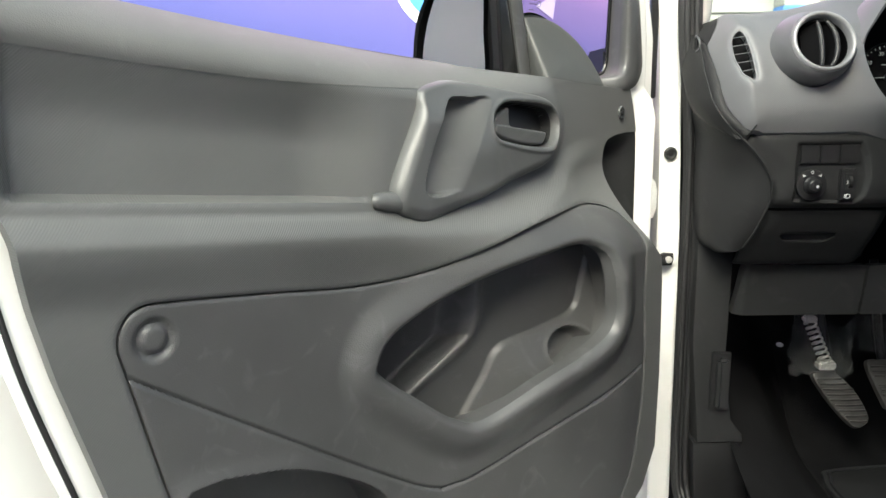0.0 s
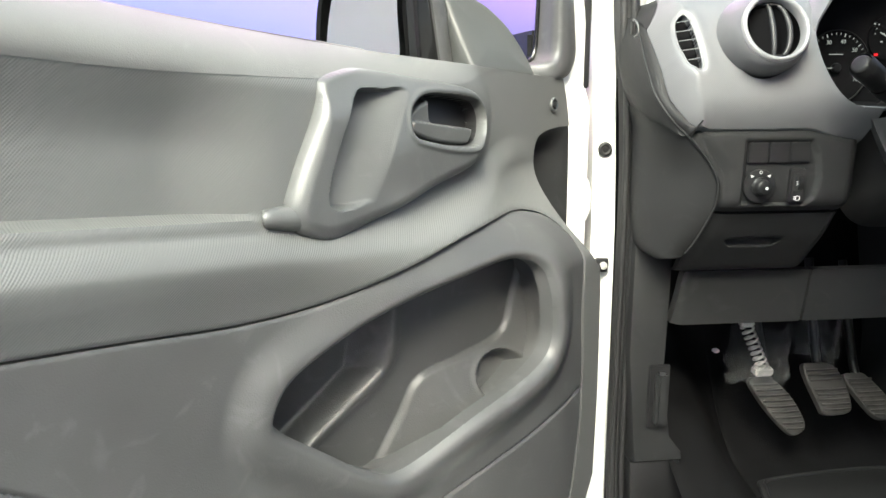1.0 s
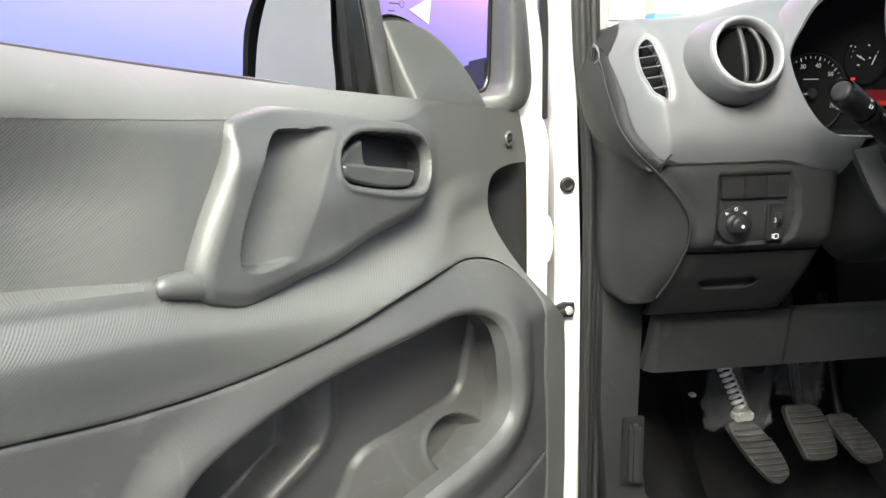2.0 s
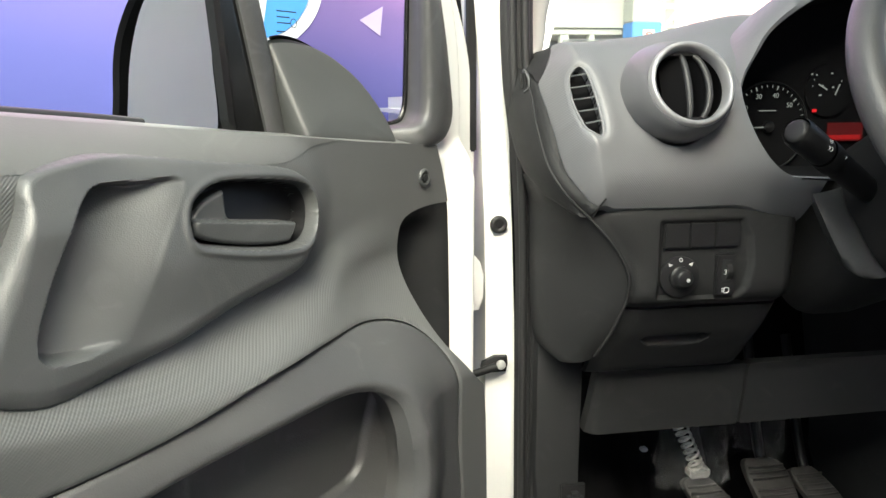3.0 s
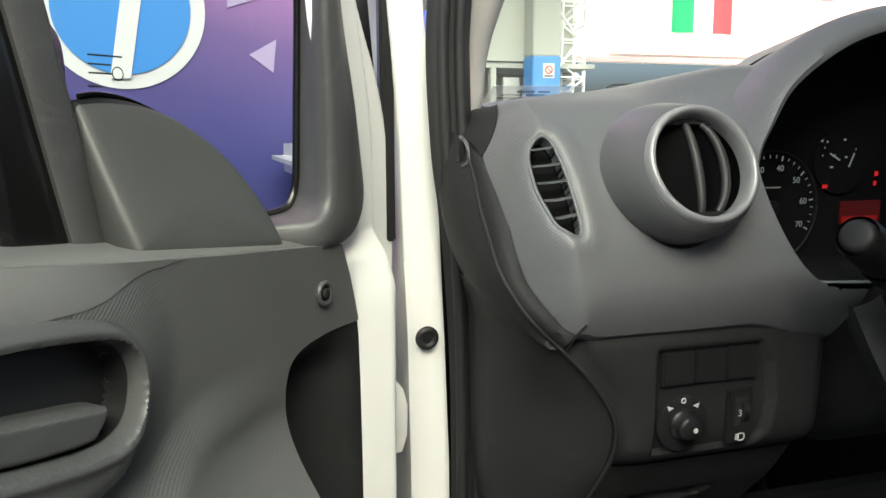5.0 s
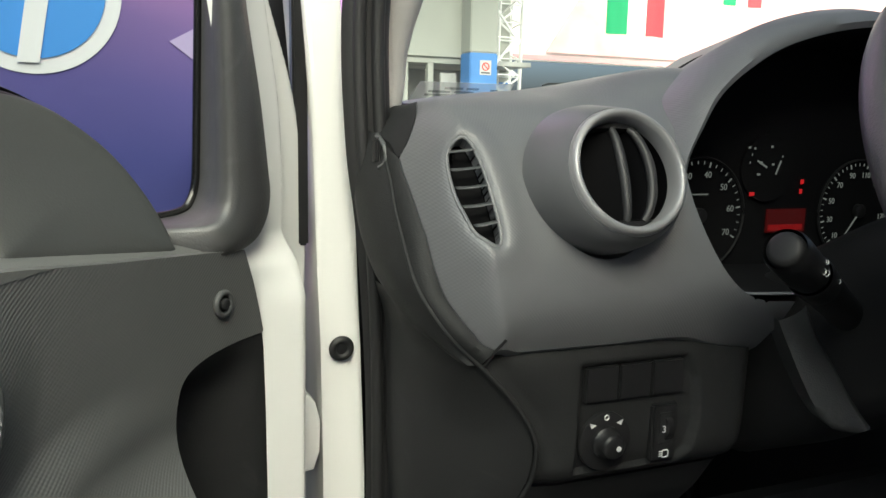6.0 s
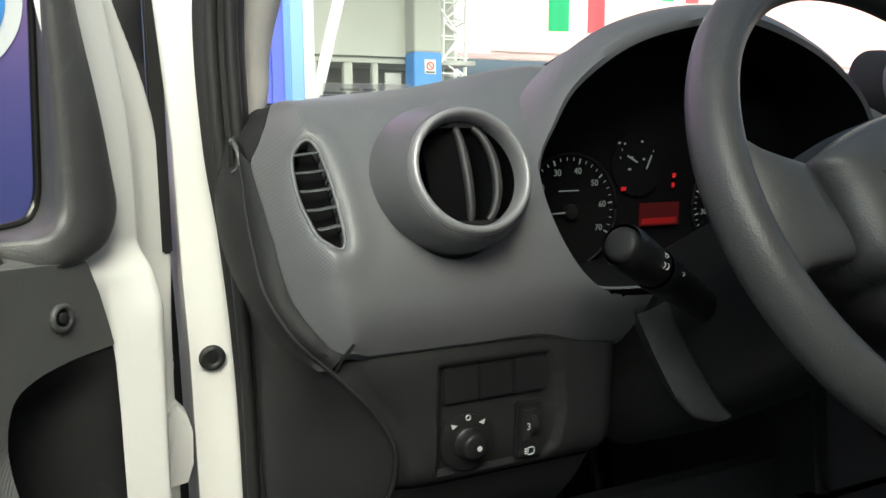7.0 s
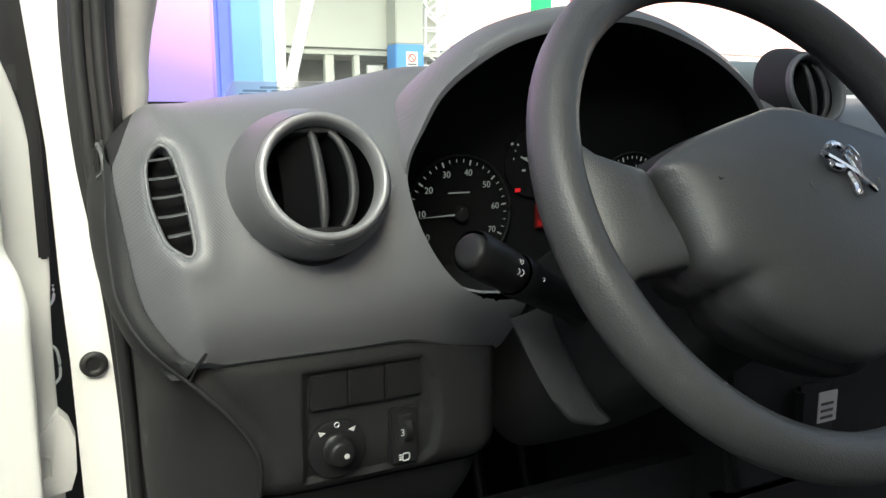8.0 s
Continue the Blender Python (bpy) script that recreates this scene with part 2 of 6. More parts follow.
def solid(name, outline, frame_m, depth, material, parent, label="", bevel=0.0, segments=2):
    """A plate cut to an outline in the frame's x and y, its front at z 0, going back by depth."""
    bm = bmesh.new()
    vs = [bm.verts.new((x, y, 0)) for x, y in outline]
    f = bm.faces.new(vs)
    out = bmesh.ops.extrude_face_region(bm, geom=[f])
    for v in out["geom"]:
        if isinstance(v, bmesh.types.BMVert):
            v.co.z -= depth
    if bevel:
        rim = [e for e in bm.edges if all(abs(v.co.z) < 1e-7 for v in e.verts)]
        bmesh.ops.bevel(bm, geom=rim, offset=bevel, segments=segments, affect="EDGES", profile=0.5)
    bmesh.ops.transform(bm, matrix=frame_m, verts=bm.verts)
    return part(name, bm, material, parent, label)


def box_part(name, lo, hi, material, parent, label="", bevel=0.003, m=None):
    bm = bmesh.new()
    c, s = (Vector(lo) + Vector(hi)) / 2, Vector(hi) - Vector(lo)
    bmesh.ops.create_cube(bm, size=1)
    bmesh.ops.scale(bm, vec=s, verts=bm.verts)
    bmesh.ops.translate(bm, vec=c, verts=bm.verts)
    if bevel:
        bmesh.ops.bevel(bm, geom=bm.edges[:], offset=bevel, segments=2, affect="EDGES")
    if m is not None:
        bmesh.ops.transform(bm, matrix=m, verts=bm.verts)
    return part(name, bm, material, parent, label)


def ring_points(centre, right, up, radius, count=64, squash=1.0):
    a = np.linspace(0, 2 * math.pi, count, endpoint=False)
    return np.array(centre) + radius * (np.cos(a)[:, None] * np.array(right) + squash * np.sin(a)[:, None] * np.array(up))


def axes(origin, right, up):
    """A frame whose x is right, y up and z out towards the viewer."""
    r = Vector(right).normalized()
    u = Vector(up)
    u = (u - r * u.dot(r)).normalized()
    z = r.cross(u)
    m = Matrix((r, u, z)).transposed().to_4x4()
    m.translation = origin
    return m


# ---- ground and surroundings ----
FLOOR_PAINT = varied("showroom_floor", (0.10, 0.10, 0.098), 0.35, grain=60, grain_bump=0.05, mottle=1.2, mottle_amount=0.12)
WALL_WHITE = varied("white_wall", (0.38, 0.39, 0.355), 0.7, grain=120, grain_bump=0.2, mottle=0.8, mottle_amount=0.05)
NEAR_WHITE = varied("bright_wall", (0.82, 0.83, 0.77), 0.7, grain=120, grain_bump=0.2, mottle=0.6, mottle_amount=0.08)
BLUE_PAINT = varied("blue_paint", (0.09, 0.25, 0.58), 0.5, grain=100, grain_bump=0.1, mottle=1.5, mottle_amount=0.08)
PIER_BLUE = varied("pier_paint", (0.10, 0.22, 0.47), 0.4, grain=100, grain_bump=0.1, mottle=1.5, mottle_amount=0.1)
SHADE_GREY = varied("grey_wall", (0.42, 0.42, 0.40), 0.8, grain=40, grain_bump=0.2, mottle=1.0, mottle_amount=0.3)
TRUSS_WHITE = varied("truss_paint", (0.85, 0.85, 0.83), 0.4, grain_bump=0, mottle=2, mottle_amount=0.05)


def flat_box(name, lo, hi, material, label, category, kind="structure", bevel=0.0):
    ob = box_part(name, lo, hi, material, None, "", bevel)
    return tagged(ob, label, category, "", kind)


flat_box("ground", (-60, -40, -0.6), (60, 80, -0.3), FLOOR_PAINT, "grey polished showroom floor", "ground")


def banner():
    """The printed wall beside the van: violet running to pink, with a big blue disc ringed in white."""
    m, n, l, b = shader("banner_print", (0.2, 0.15, 0.6), 0.35)
    co = n.new("ShaderNodeTexCoord")
    slope = n.new("ShaderNodeVectorMath")
    slope.operation = "DOT_PRODUCT"
    slope.inputs[1].default_value = (0.6, 0, 2.2)
    l.new(co.outputs["Object"], slope.inputs[0])
    wob = n.new("ShaderNodeTexNoise")
    wob.inputs["Scale"].default_value = 1.3
    l.new(co.outputs["Object"], wob.inputs["Vector"])
    high = n.new("ShaderNodeMath")
    high.operation = "MULTIPLY_ADD"
    high.inputs[1].default_value = 0.5
    l.new(wob.outputs["Fac"], high.inputs[0])
    l.new(slope.outputs["Value"], high.inputs[2])
    ramp = n.new("ShaderNodeValToRGB")
    rng = n.new("ShaderNodeMapRange")
    rng.inputs[1].default_value, rng.inputs[2].default_value = 1.8, 3.6
    l.new(high.outputs[0], rng.inputs[0])
    l.new(rng.outputs[0], ramp.inputs[0])
    r = ramp.color_ramp
    r.elements[0].position, r.elements[0].color = 0.0, (0.056, 0.066, 0.235, 1)
    r.elements[1].position, r.elements[1].color = 1.0, (0.50, 0.25, 0.56, 1)
    for pos, col in ((0.30, (0.070, 0.075, 0.275, 1)), (0.52, (0.100, 0.088, 0.30, 1)), (0.72, (0.18, 0.12, 0.34, 1))):
        e = r.elements.new(pos)
        e.color = col
    l.new(ramp.outputs[0], b.inputs["Base Color"])
    wall = thing("printed_banner_wall", "violet and pink printed banner wall beside the van", "banner", (0, 2.8, 0))
    box_part("sheet", (-4.5, 2.8, 0.62), (0.820, 2.88, 3.2), m, wall, "", 0.01)
    box_part("edge_band", (0.820, 2.8, 0.62), (0.866, 2.83, 3.2), shader("banner_edge", (0.07, 0.095, 0.42), 0.4)[0], wall, "deep blue edge band", 0.01)
    box_part("plinth", (-4.5, 2.74, -0.3), (0.87, 2.9, 0.62), TRUSS_WHITE, wall, "white plinth", 0.01)
    white = shader("banner_white", (0.80, 0.82, 0.86), 0.4)[0]
    blue = shader("banner_blue", (0.07, 0.30, 0.80), 0.4)[0]
    pale = shader("banner_pale", (0.48, 0.40, 0.66), 0.4)[0]
    c = Vector((0.06, 2.796, 1.26))
    out = [(0.195 * math.cos(a), 0.195 * math.sin(a)) for a in np.linspace(0, 2 * math.pi, 64, endpoint=False)]
    solid("disc_rim", out, axes(c, (1, 0, 0), (0, 0, 1)), 0.004, white, wall, "white ring print")
    out = [(0.160 * math.cos(a), 0.160 * math.sin(a)) for a in np.linspace(0, 2 * math.pi, 64, endpoint=False)]
    solid("disc", out, axes(c + Vector((0, -0.004, 0)), (1, 0, 0), (0, 0, 1)), 0.004, blue, wall, "blue disc print")
    solid("stroke", [(-0.035, -0.17), (0.012, -0.17), (0.07, 0.15), (0.022, 0.15)], axes(c + Vector((0, -0.008, 0)), (1, 0, 0), (0, 0, 1)), 0.004, white, wall, "white stroke print")
    solid("wedge", [(-0.035, 0.0), (0.035, 0.04), (0.025, -0.045)], axes((0.394, 2.796, 1.155), (1, 0, 0), (0, 0, 1)), 0.004, pale, wall, "pale wedge print")
    solid("panel_print", [(-0.07, -0.03), (0.02, 0.0), (0.09, 0.1), (-0.07, 0.1)], axes((0.38, 2.796, 1.30), (1, 0, 0), (0, 0, 1)), 0.004, pale, wall, "pale print")
    return wall


banner()


def far_hall():
    """The far hall across the showroom: white walls, an open bay, blue-footed columns."""
    y = 16.0
    hall = thing("exhibition_hall", "white hall wall with a dark open bay", "building", (5, y, 0))
    box_part("wall", (3.2, y + 0.5, 2.40), (7.0, y + 0.8, 7.5), WALL_WHITE, hall, "", 0.01)
    box_part("beam", (3.2, y + 0.6, 2.27), (7.0, y + 0.8, 2.40), WALL_WHITE, hall, "", 0.01)
    box_part("back_wall", (2.8, y + 2.9, -0.3), (8.8, y + 3.0, 2.3), SHADE_GREY, hall, "grey inner wall", 0.0)
    box_part("bay_ceiling", (2.8, y + 0.8, 2.3), (8.8, y + 3.0, 2.4), SHADE_GREY, hall, "", 0.0)
    for x, w in ((4.93, 0.11), (5.62, 0.19), (6.25, 0.13)):
        box_part("post", (x, y + 0.62, -0.3), (x + w, y + 0.78, 2.27), WALL_WHITE, hall, "pale post", 0.01)
    box_part("door_panel", (6.56, y + 0.66, -0.3), (6.93, y + 0.74, 2.08), SHADE_GREY, hall, "grey door panel", 0.01)
    box_part("parapet", (3.2, y + 2.6, -0.3), (6.85, y + 2.8, 1.55), SHADE_GREY, hall, "grey parapet", 0.01)
    box_part("far_wall", (7.9, y + 3, -0.3), (8.9, y + 3.2, 7.5), WALL_WHITE, hall, "", 0.01)
    for x0, x1, d, top in ((6.95, 7.58, 0.0, 2.48), (8.45, 8.85, 2.0, 2.02)):
        col = thing("column", "white column with a blue painted foot", "column", (x0, y + d, 0), "columns of the hall")
        box_part("shaft", (x0, y + d, top), (x1, y + d + 0.5, 7.5), WALL_WHITE, col, "", 0.02)
        box_part("foot", (x0 - 0.003, y + d - 0.003, -0.3), (x1 + 0.003, y + d + 0.503, top), BLUE_PAINT, col, "blue painted foot", 0.02)
    sign = thing("no_smoking_sign", "white no smoking sign with a red ring", "sign", (7.22, y - 0.02, 2.16))
    white, red = PRINT_WHITE, shader("sign_red", (0.7, 0.06, 0.04), 0.5)[0]
    box_part("plate", (7.17, y - 0.02, 2.03), (7.43, y - 0.006, 2.33), white, sign, "", 0.003)
    tube("ring", ring_points((7.30, y - 0.025, 2.20), (1, 0, 0), (0, 0, 1), 0.075, 32), 0.012, red, sign, "red ring", 6, closed=True, up=(0, 1, 0))
    tube("stroke", [(7.25, y - 0.025, 2.25), (7.35, y - 0.025, 2.15)], 0.010, red, sign, "red stroke", 6, up=(0, 1, 0))
    box_part("caption", (7.20, y - 0.024, 2.06), (7.40, y - 0.019, 2.085), BLACK_PLASTIC, sign, "dark bar", 0.0)
    tagged(box_part("mast", (1.818, 6.0, -0.3), (1.885, 6.04, 7.0), TRUSS_WHITE, None, "", 0.012), "white painted steel mast", "mast", "", "structure")
    tagged(tube("brace", [(1.862, 6.05, 1.0), (2.93, 6.05, 5.0)], 0.042, TRUSS_WHITE, None, "", 8), "white slanting steel brace", "brace", "", "structure")
    # the lattice tower
    tower = thing("lattice_tower", "white welded steel lattice tower", "tower", (8.2, y + 1, 0))
    for k, (x0, x1, slant) in enumerate(((7.64, 8.30, 0.0), (8.45, 9.05, 0.12), (8.95, 9.40, 0.2))):
        yy = y + 0.6 + 1.3 * k
        for x in (x0, x1):
            tube("chord", [(x, yy, -0.3), (x + slant, yy, 7.4)], 0.045, TRUSS_WHITE, tower, "", 6)
        pitch = 0.80 if k == 0 else 0.42
        zs = np.arange(1.3, 5.6, pitch)
        for i, z in enumerate(zs):
            a, b2 = (x0, x1) if i % 2 else (x1, x0)
            lean_x = slant * z / 7.4
            tube("lacing", [(a + lean_x, yy, z), (b2 + lean_x, yy, z + pitch)], 0.028, TRUSS_WHITE, tower, "", 6)
            tube("lacing", [(a + lean_x, yy, z + pitch), ((a + b2) / 2 + lean_x, yy + 0.5, z + pitch / 2), (b2 + lean_x, yy, z)], 0.02, TRUSS_WHITE, tower, "", 6)
            tube("tie", [(x0 + lean_x, yy, z), (x1 + lean_x, yy, z)], 0.018, TRUSS_WHITE, tower, "", 6)
    # flags and the white awning
    cloth = {c: shader("flag_" + c, v, 0.8)[0] for c, v in dict(green=(0.03, 0.33, 0.14), white=(0.85, 0.85, 0.82), red=(0.75, 0.06, 0.08)).items()}
    for x0, z0, s in ((10.21, 3.05, 1.12), (13.4, 3.9, 0.8)):
        flag = thing("flag", "green, white and red hanging cloth flag", "flag", (x0, y, z0), "hanging flags")
        for i, c in enumerate(("green", "white", "red")):
            w = 0.47 * s
            us = np.linspace(0, w, 7)
            rows = [np.stack([x0 + i * w + us, y + 0.05 * np.sin((us + i * w) * 9) + 0 * us, np.full(7, z0 + zz)], 1) for zz in np.linspace(0, 1.3 * s, 5)]
            loft(c + "_band", rows, cloth[c], flag, c + " cloth band", closed=False)
        for x in (x0 + 0.02, x0 + 1.39 * s):
            tube("cord", [(x, y, z0 + 1.3 * s - 0.02), (x, y + 4.02, z0 + 1.3 * s + 0.9)], 0.012, TRUSS_WHITE, flag, "thin white cord", 5)
    awning = varied("awning_cloth", (0.86, 0.84, 0.83), 0.8, grain_bump=0, mottle=0.5, mottle_amount=0.04)
    tagged(box_part("awning", (8.9, y + 4, 2.75), (60, y + 4.2, 12), awning, None, "", 0.0), "white sheet hanging across the far hall", "awning", "", "structure")
    pink = varied("awning_stripe", (0.80, 0.38, 0.40), 0.8, grain_bump=0, mottle=0.5, mottle_amount=0.1)
    tagged(box_part("awning_edge", (9.0, y + 3.96, 2.78), (60, y + 3.99, 2.9), pink, None, "", 0.0), "pink hem of the hanging sheet", "awning", "", "structure")
    rose = varied("rose_cloth", (0.84, 0.46, 0.46), 0.8, grain=6, grain_bump=0.3, mottle=1.1, mottle_amount=0.25)
    tagged(solid("hanging_cloth", [(10.9, 2.98), (40, 2.9), (40, 7.5), (13.9, 7.5)], axes((0, y + 3.9, 0), (1, 0, 0), (0, 0, 1)), 0.03, rose, None), "large rose printed cloth hanging over the far hall", "cloth", "", "structure")
    # roof out of view, sized to keep sun and sky off the hall walls
    flat_box("hall_shade_roof", (2.0, y - 9.0, 7.5), (9.2, y + 7.0, 7.7), WALL_WHITE, "unseen plain roof added to shade the far hall", "roof")
    car = thing("parked_vehicle", "white parked vehicle with a dark roof rail", "vehicle", (9.8, y + 1.0, -0.3))
    out = [(9.0, -0.1), (9.0, 1.2), (9.06, 1.72), (9.14, 1.84), (10.3, 1.88), (10.44, 1.80), (10.6, 1.2), (10.6, -0.1)]
    solid("body", out, axes((0, y + 0.6, 0), (1, 0, 0), (0, 0, 1)), 3.5, WHITE, car, "", 0.06)
    tube("roof_rail", [(9.06, y + 0.7, 1.90), (9.2, y + 0.7, 1.95), (10.2, y + 0.7, 1.99), (10.36, y + 0.7, 1.92)], 0.025, BLACK_PLASTIC, car, "dark roof rail", 6)
    for x in (9.12, 10.48):
        for yy in (y + 1.1, y + 3.3):
            tube("wheel", [(x - 0.09, yy, 0.02), (x + 0.09, yy, 0.02)], 0.32, RUBBER, car, "black wheel", 20)
    # blue pier next to the banner
    pier = tagged(box_part("blue_pier", (1.45, 6.0, -0.3), (1.715, 6.06, 5.5), PIER_BLUE, None, "", 0.01), "blue painted pier", "pier", "", "structure")
    pale_blue = varied("pale_pier_blue", (0.17, 0.31, 0.58), 0.4, grain=100, grain_bump=0.1, mottle=1.5, mottle_amount=0.1)
    box_part("edge_strip", (1.715, 6.01, -0.3), (1.815, 6.05, 5.5), pale_blue, pier, "pale blue strip", 0.01)
    flat_box("wall_back", (-6, -4.2, -0.3), (14, -4.0, 3.6), NEAR_WHITE, "plain white wall", "wall")
    # added out of view to hold back sky light from behind
    flat_box("ceiling", (-6.2, -4.2, 3.6), (14, -3.2, 3.75), WALL_WHITE, "unseen white ceiling strip added to cut light from behind", "ceiling")
    flat_box("wall_left", (-6.2, -4.2, -0.3), (-6.0, 18, 3.6), NEAR_WHITE, "plain white wall", "wall")


far_hall()


# ---- the van's shell ----
def van_shell():
    van = thing("van_body", "white van body with its front door open", "van", (0.45, 1.43, 0))
    # front pillar with its shut face
    left = [(0.424, -0.05), (0.420, 0.20), (0.419, 0.62), (0.417, 0.755), (0.414, 0.83), (0.412, 0.95), (0.400, 1.10)]
    right = [(0.436, 1.10), (0.447, 0.95), (0.452, 0.85), (0.458, 0.75), (0.461, 0.62), (0.464, 0.20), (0.468, -0.05)]
    out = [(x, z) for x, z in left] + right
    solid("front_pillar", out, axes((0, 1.432, 0), (1, 0, 0), (0, 0, 1)), 0.09, WHITE, van, "", 0.006, 3)
    path = open_spline([(0.418, 1.48, 1.10), (0.455, 1.40, 1.25), (0.50, 1.25, 1.43), (0.60, 0.86, 1.72)], 6)
    tube("pillar_upper", path, 0.045, WHITE, van, "", 12)
    # fender edge beyond the gap
    box_part("fender", (0.36, 1.56, 0.35), (0.405, 2.35, 0.80), WHITE, van, "", 0.03)
    # sill under the door
    box_part("sill", (0.40, -1.2, -0.06), (0.50, 1.42, 0.035), WHITE, van, "", 0.02)
    # dark inner wing behind the door gap, with the hinge leaves
    box_part("inner_wing", (0.375, 1.54, 0.05), (0.44, 1.56, 1.12), BLACK_PLASTIC, van, "black inner wing", 0.0)
    box_part("inner_wing", (0.26, 1.545, 0.05), (0.375, 1.56, 0.85), BLACK_PLASTIC, van, "black inner wing", 0.0)
    for z in (0.66, 0.30):
        out = [(-0.028, -0.035), (0.002, -0.030), (0.008, -0.012), (0.009, 0.020), (0.004, 0.038), (-0.004, 0.048), (-0.022, 0.028), (-0.026, 0.010), (-0.014, 0.004), (-0.014, -0.012), (-0.026, -0.016)]
        solid("hinge", out, axes((0.407, 1.428, z), (1, 0, 0), (0, 0, 1)), 0.02, WHITE, van, "white painted door hinge", 0.002)
    # folded edge of the wing beside the gap
    fold = open_spline([(0.4075, 1.50, 0.815), (0.4065, 1.50, 0.800), (0.3965, 1.50, 0.786), (0.3935, 1.50, 0.772), (0.3985, 1.50, 0.757), (0.4060, 1.50, 0.747), (0.4070, 1.50, 0.722), (0.4000, 1.50, 0.712), (0.3970, 1.50, 0.699), (0.4010, 1.50, 0.684)], 6)
    tube("wire_loop", fold, 0.0016, WHITE, van, "pale bent clip", 6)
    box_part("gap_stop", (0.384, 1.500, 1.000), (0.400, 1.515, 1.026), RUBBER, van, "black rubber stop", 0.002)
    box_part("gap_strip", (0.394, 1.44, 0.85), (0.408, 1.455, 1.09), BLACK_PLASTIC, van, "black gap strip", 0.002)
    # door check arm and its bolt
    solid("check_bracket", [(-0.016, -0.012), (0.012, -0.012), (0.015, 0.0), (0.014, 0.011), (-0.004, 0.012), (-0.022, 0.004), (-0.024, -0.004)], axes((0.434, 1.418, 0.552), (1, 0, 0), (0, 0, 1)), 0.008, BLACK_PLASTIC, van, "black check bracket", 0.002)
    tube("check_arm", [(0.43, 1.412, 0.551), (0.405, 1.408, 0.546), (0.37, 1.40, 0.540)], 0.006, BLACK_PLASTIC, van, "black check arm", 8)
    solid("check_bolt", [(0.0065 * math.cos(a), 0.0065 * math.sin(a)) for a in np.linspace(0, 6.28, 18, endpoint=False)], axes((0.437, 1.408, 0.553), (1, 0, 0), (0, 0, 1)), 0.006, STEEL, van, "grey steel bolt", 0.0015)
    # roof, sides and rear panel, out of view, that close and darken the cabin
    box_part("roof", (0.50, -1.6, 1.74), (2.05, 0.88, 1.80), WHITE, van, "", 0.03)
    box_part("roof_rail", (0.44, -1.6, 1.66), (0.54, 0.88, 1.76), WHITE, van, "", 0.02)
    box_part("far_side", (1.98, -1.6, -0.05), (2.05, 2.0, 1.02), WHITE, van, "", 0.02)
    box_part("rear_panel", (0.50, -1.66, -0.05), (2.05, -1.60, 1.76), WHITE, van, "", 0.02)
    # unseen side, drawn forward to block light on the door lining and dash
    box_part("side_panel", (0.44, -1.6, -0.05), (0.50, 0.38, 1.70), WHITE, van, "", 0.02)
    box_part("firewall", (0.47, 1.88, 0.0), (2.0, 1.92, 1.0), CARPET, van, "dark carpeted bulkhead", 0.0)
    box_part("cabin_floor", (0.47, -1.6, -0.02), (2.0, 1.90, 0.03), CARPET, van, "black carpeted floor", 0.0)
    box_part("cowl", (0.40, 1.86, 0.90), (2.05, 2.10, 0.965), BLACK_PLASTIC, van, "", 0.01)
    box_part("bonnet", (0.40, 2.08, 0.86), (2.05, 2.75, 0.93), WHITE, van, "", 0.03)
    # inner pillar trim
    path = open_spline([(0.474, 1.47, 0.90), (0.480, 1.455, 0.98), (0.494, 1.425, 1.09), (0.56, 1.25, 1.36), (0.63, 0.88, 1.70)], 6)
    tube("pillar_trim", path, 0.019, TRIM_LIGHT, van, "pale grey pillar trim", 12, 1.3)
    # the rubber door seal: a flat strip with two lips
    seal = open_spline([(0.490, 1.30, 0.045), (0.484, 1.40, 0.07), (0.478, 1.42, 0.16), (0.474, 1.412, 0.42), (0.471, 1.405, 0.71), (0.463, 1.40, 0.86), (0.454, 1.40, 0.95), (0.452, 1.40, 1.07), (0.464, 1.38, 1.15), (0.52, 1.22, 1.40), (0.59, 0.88, 1.68)], 8)
    tube("door_seal", seal, np.interp(seal[:, 2], [0.7, 1.0], [0.017, 0.022]), RUBBER, van, "black rubber door seal", 10, 0.55, up=(0, 1, 0))
    tube("seal_lip", seal + np.array([-0.009, -0.012, 0]), 0.006, RUBBER, van, "black rubber lip", 8, up=(0, 1, 0))
    tube("seal_lip", seal + np.array([0.008, -0.012, 0]), 0.006, RUBBER, van, "black rubber lip", 8, up=(0, 1, 0))
    # bolt in its rubber grommet
    c = (0.4365, 1.428, 0.750)
    tube("grommet", ring_points(c, (1, 0, 0), (0, 0, 1), 0.0085, 28), 0.004, RUBBER, van, "black rubber plug", 8, closed=True, up=(0, 1, 0))
    solid("plug", [(0.006 * math.cos(a), 0.006 * math.sin(a)) for a in np.linspace(0, 6.28, 24, endpoint=False)], axes((0.4365, 1.426, 0.75), (1, 0, 0), (0, 0, 1)), 0.004, BLACK_PLASTIC, van, "", 0.001)
    # windscreen
    bm = bmesh.new()
    vs = [bm.verts.new(p) for p in ((0.46, 1.90, 0.965), (2.02, 1.90, 0.965), (1.95, 0.88, 1.74), (0.55, 0.88, 1.74))]
    bm.faces.new(vs)
    glass = part("windscreen", bm, PANE, van, "clear windscreen glass")
    glass.visible_shadow = False
    return van


van = van_shell()


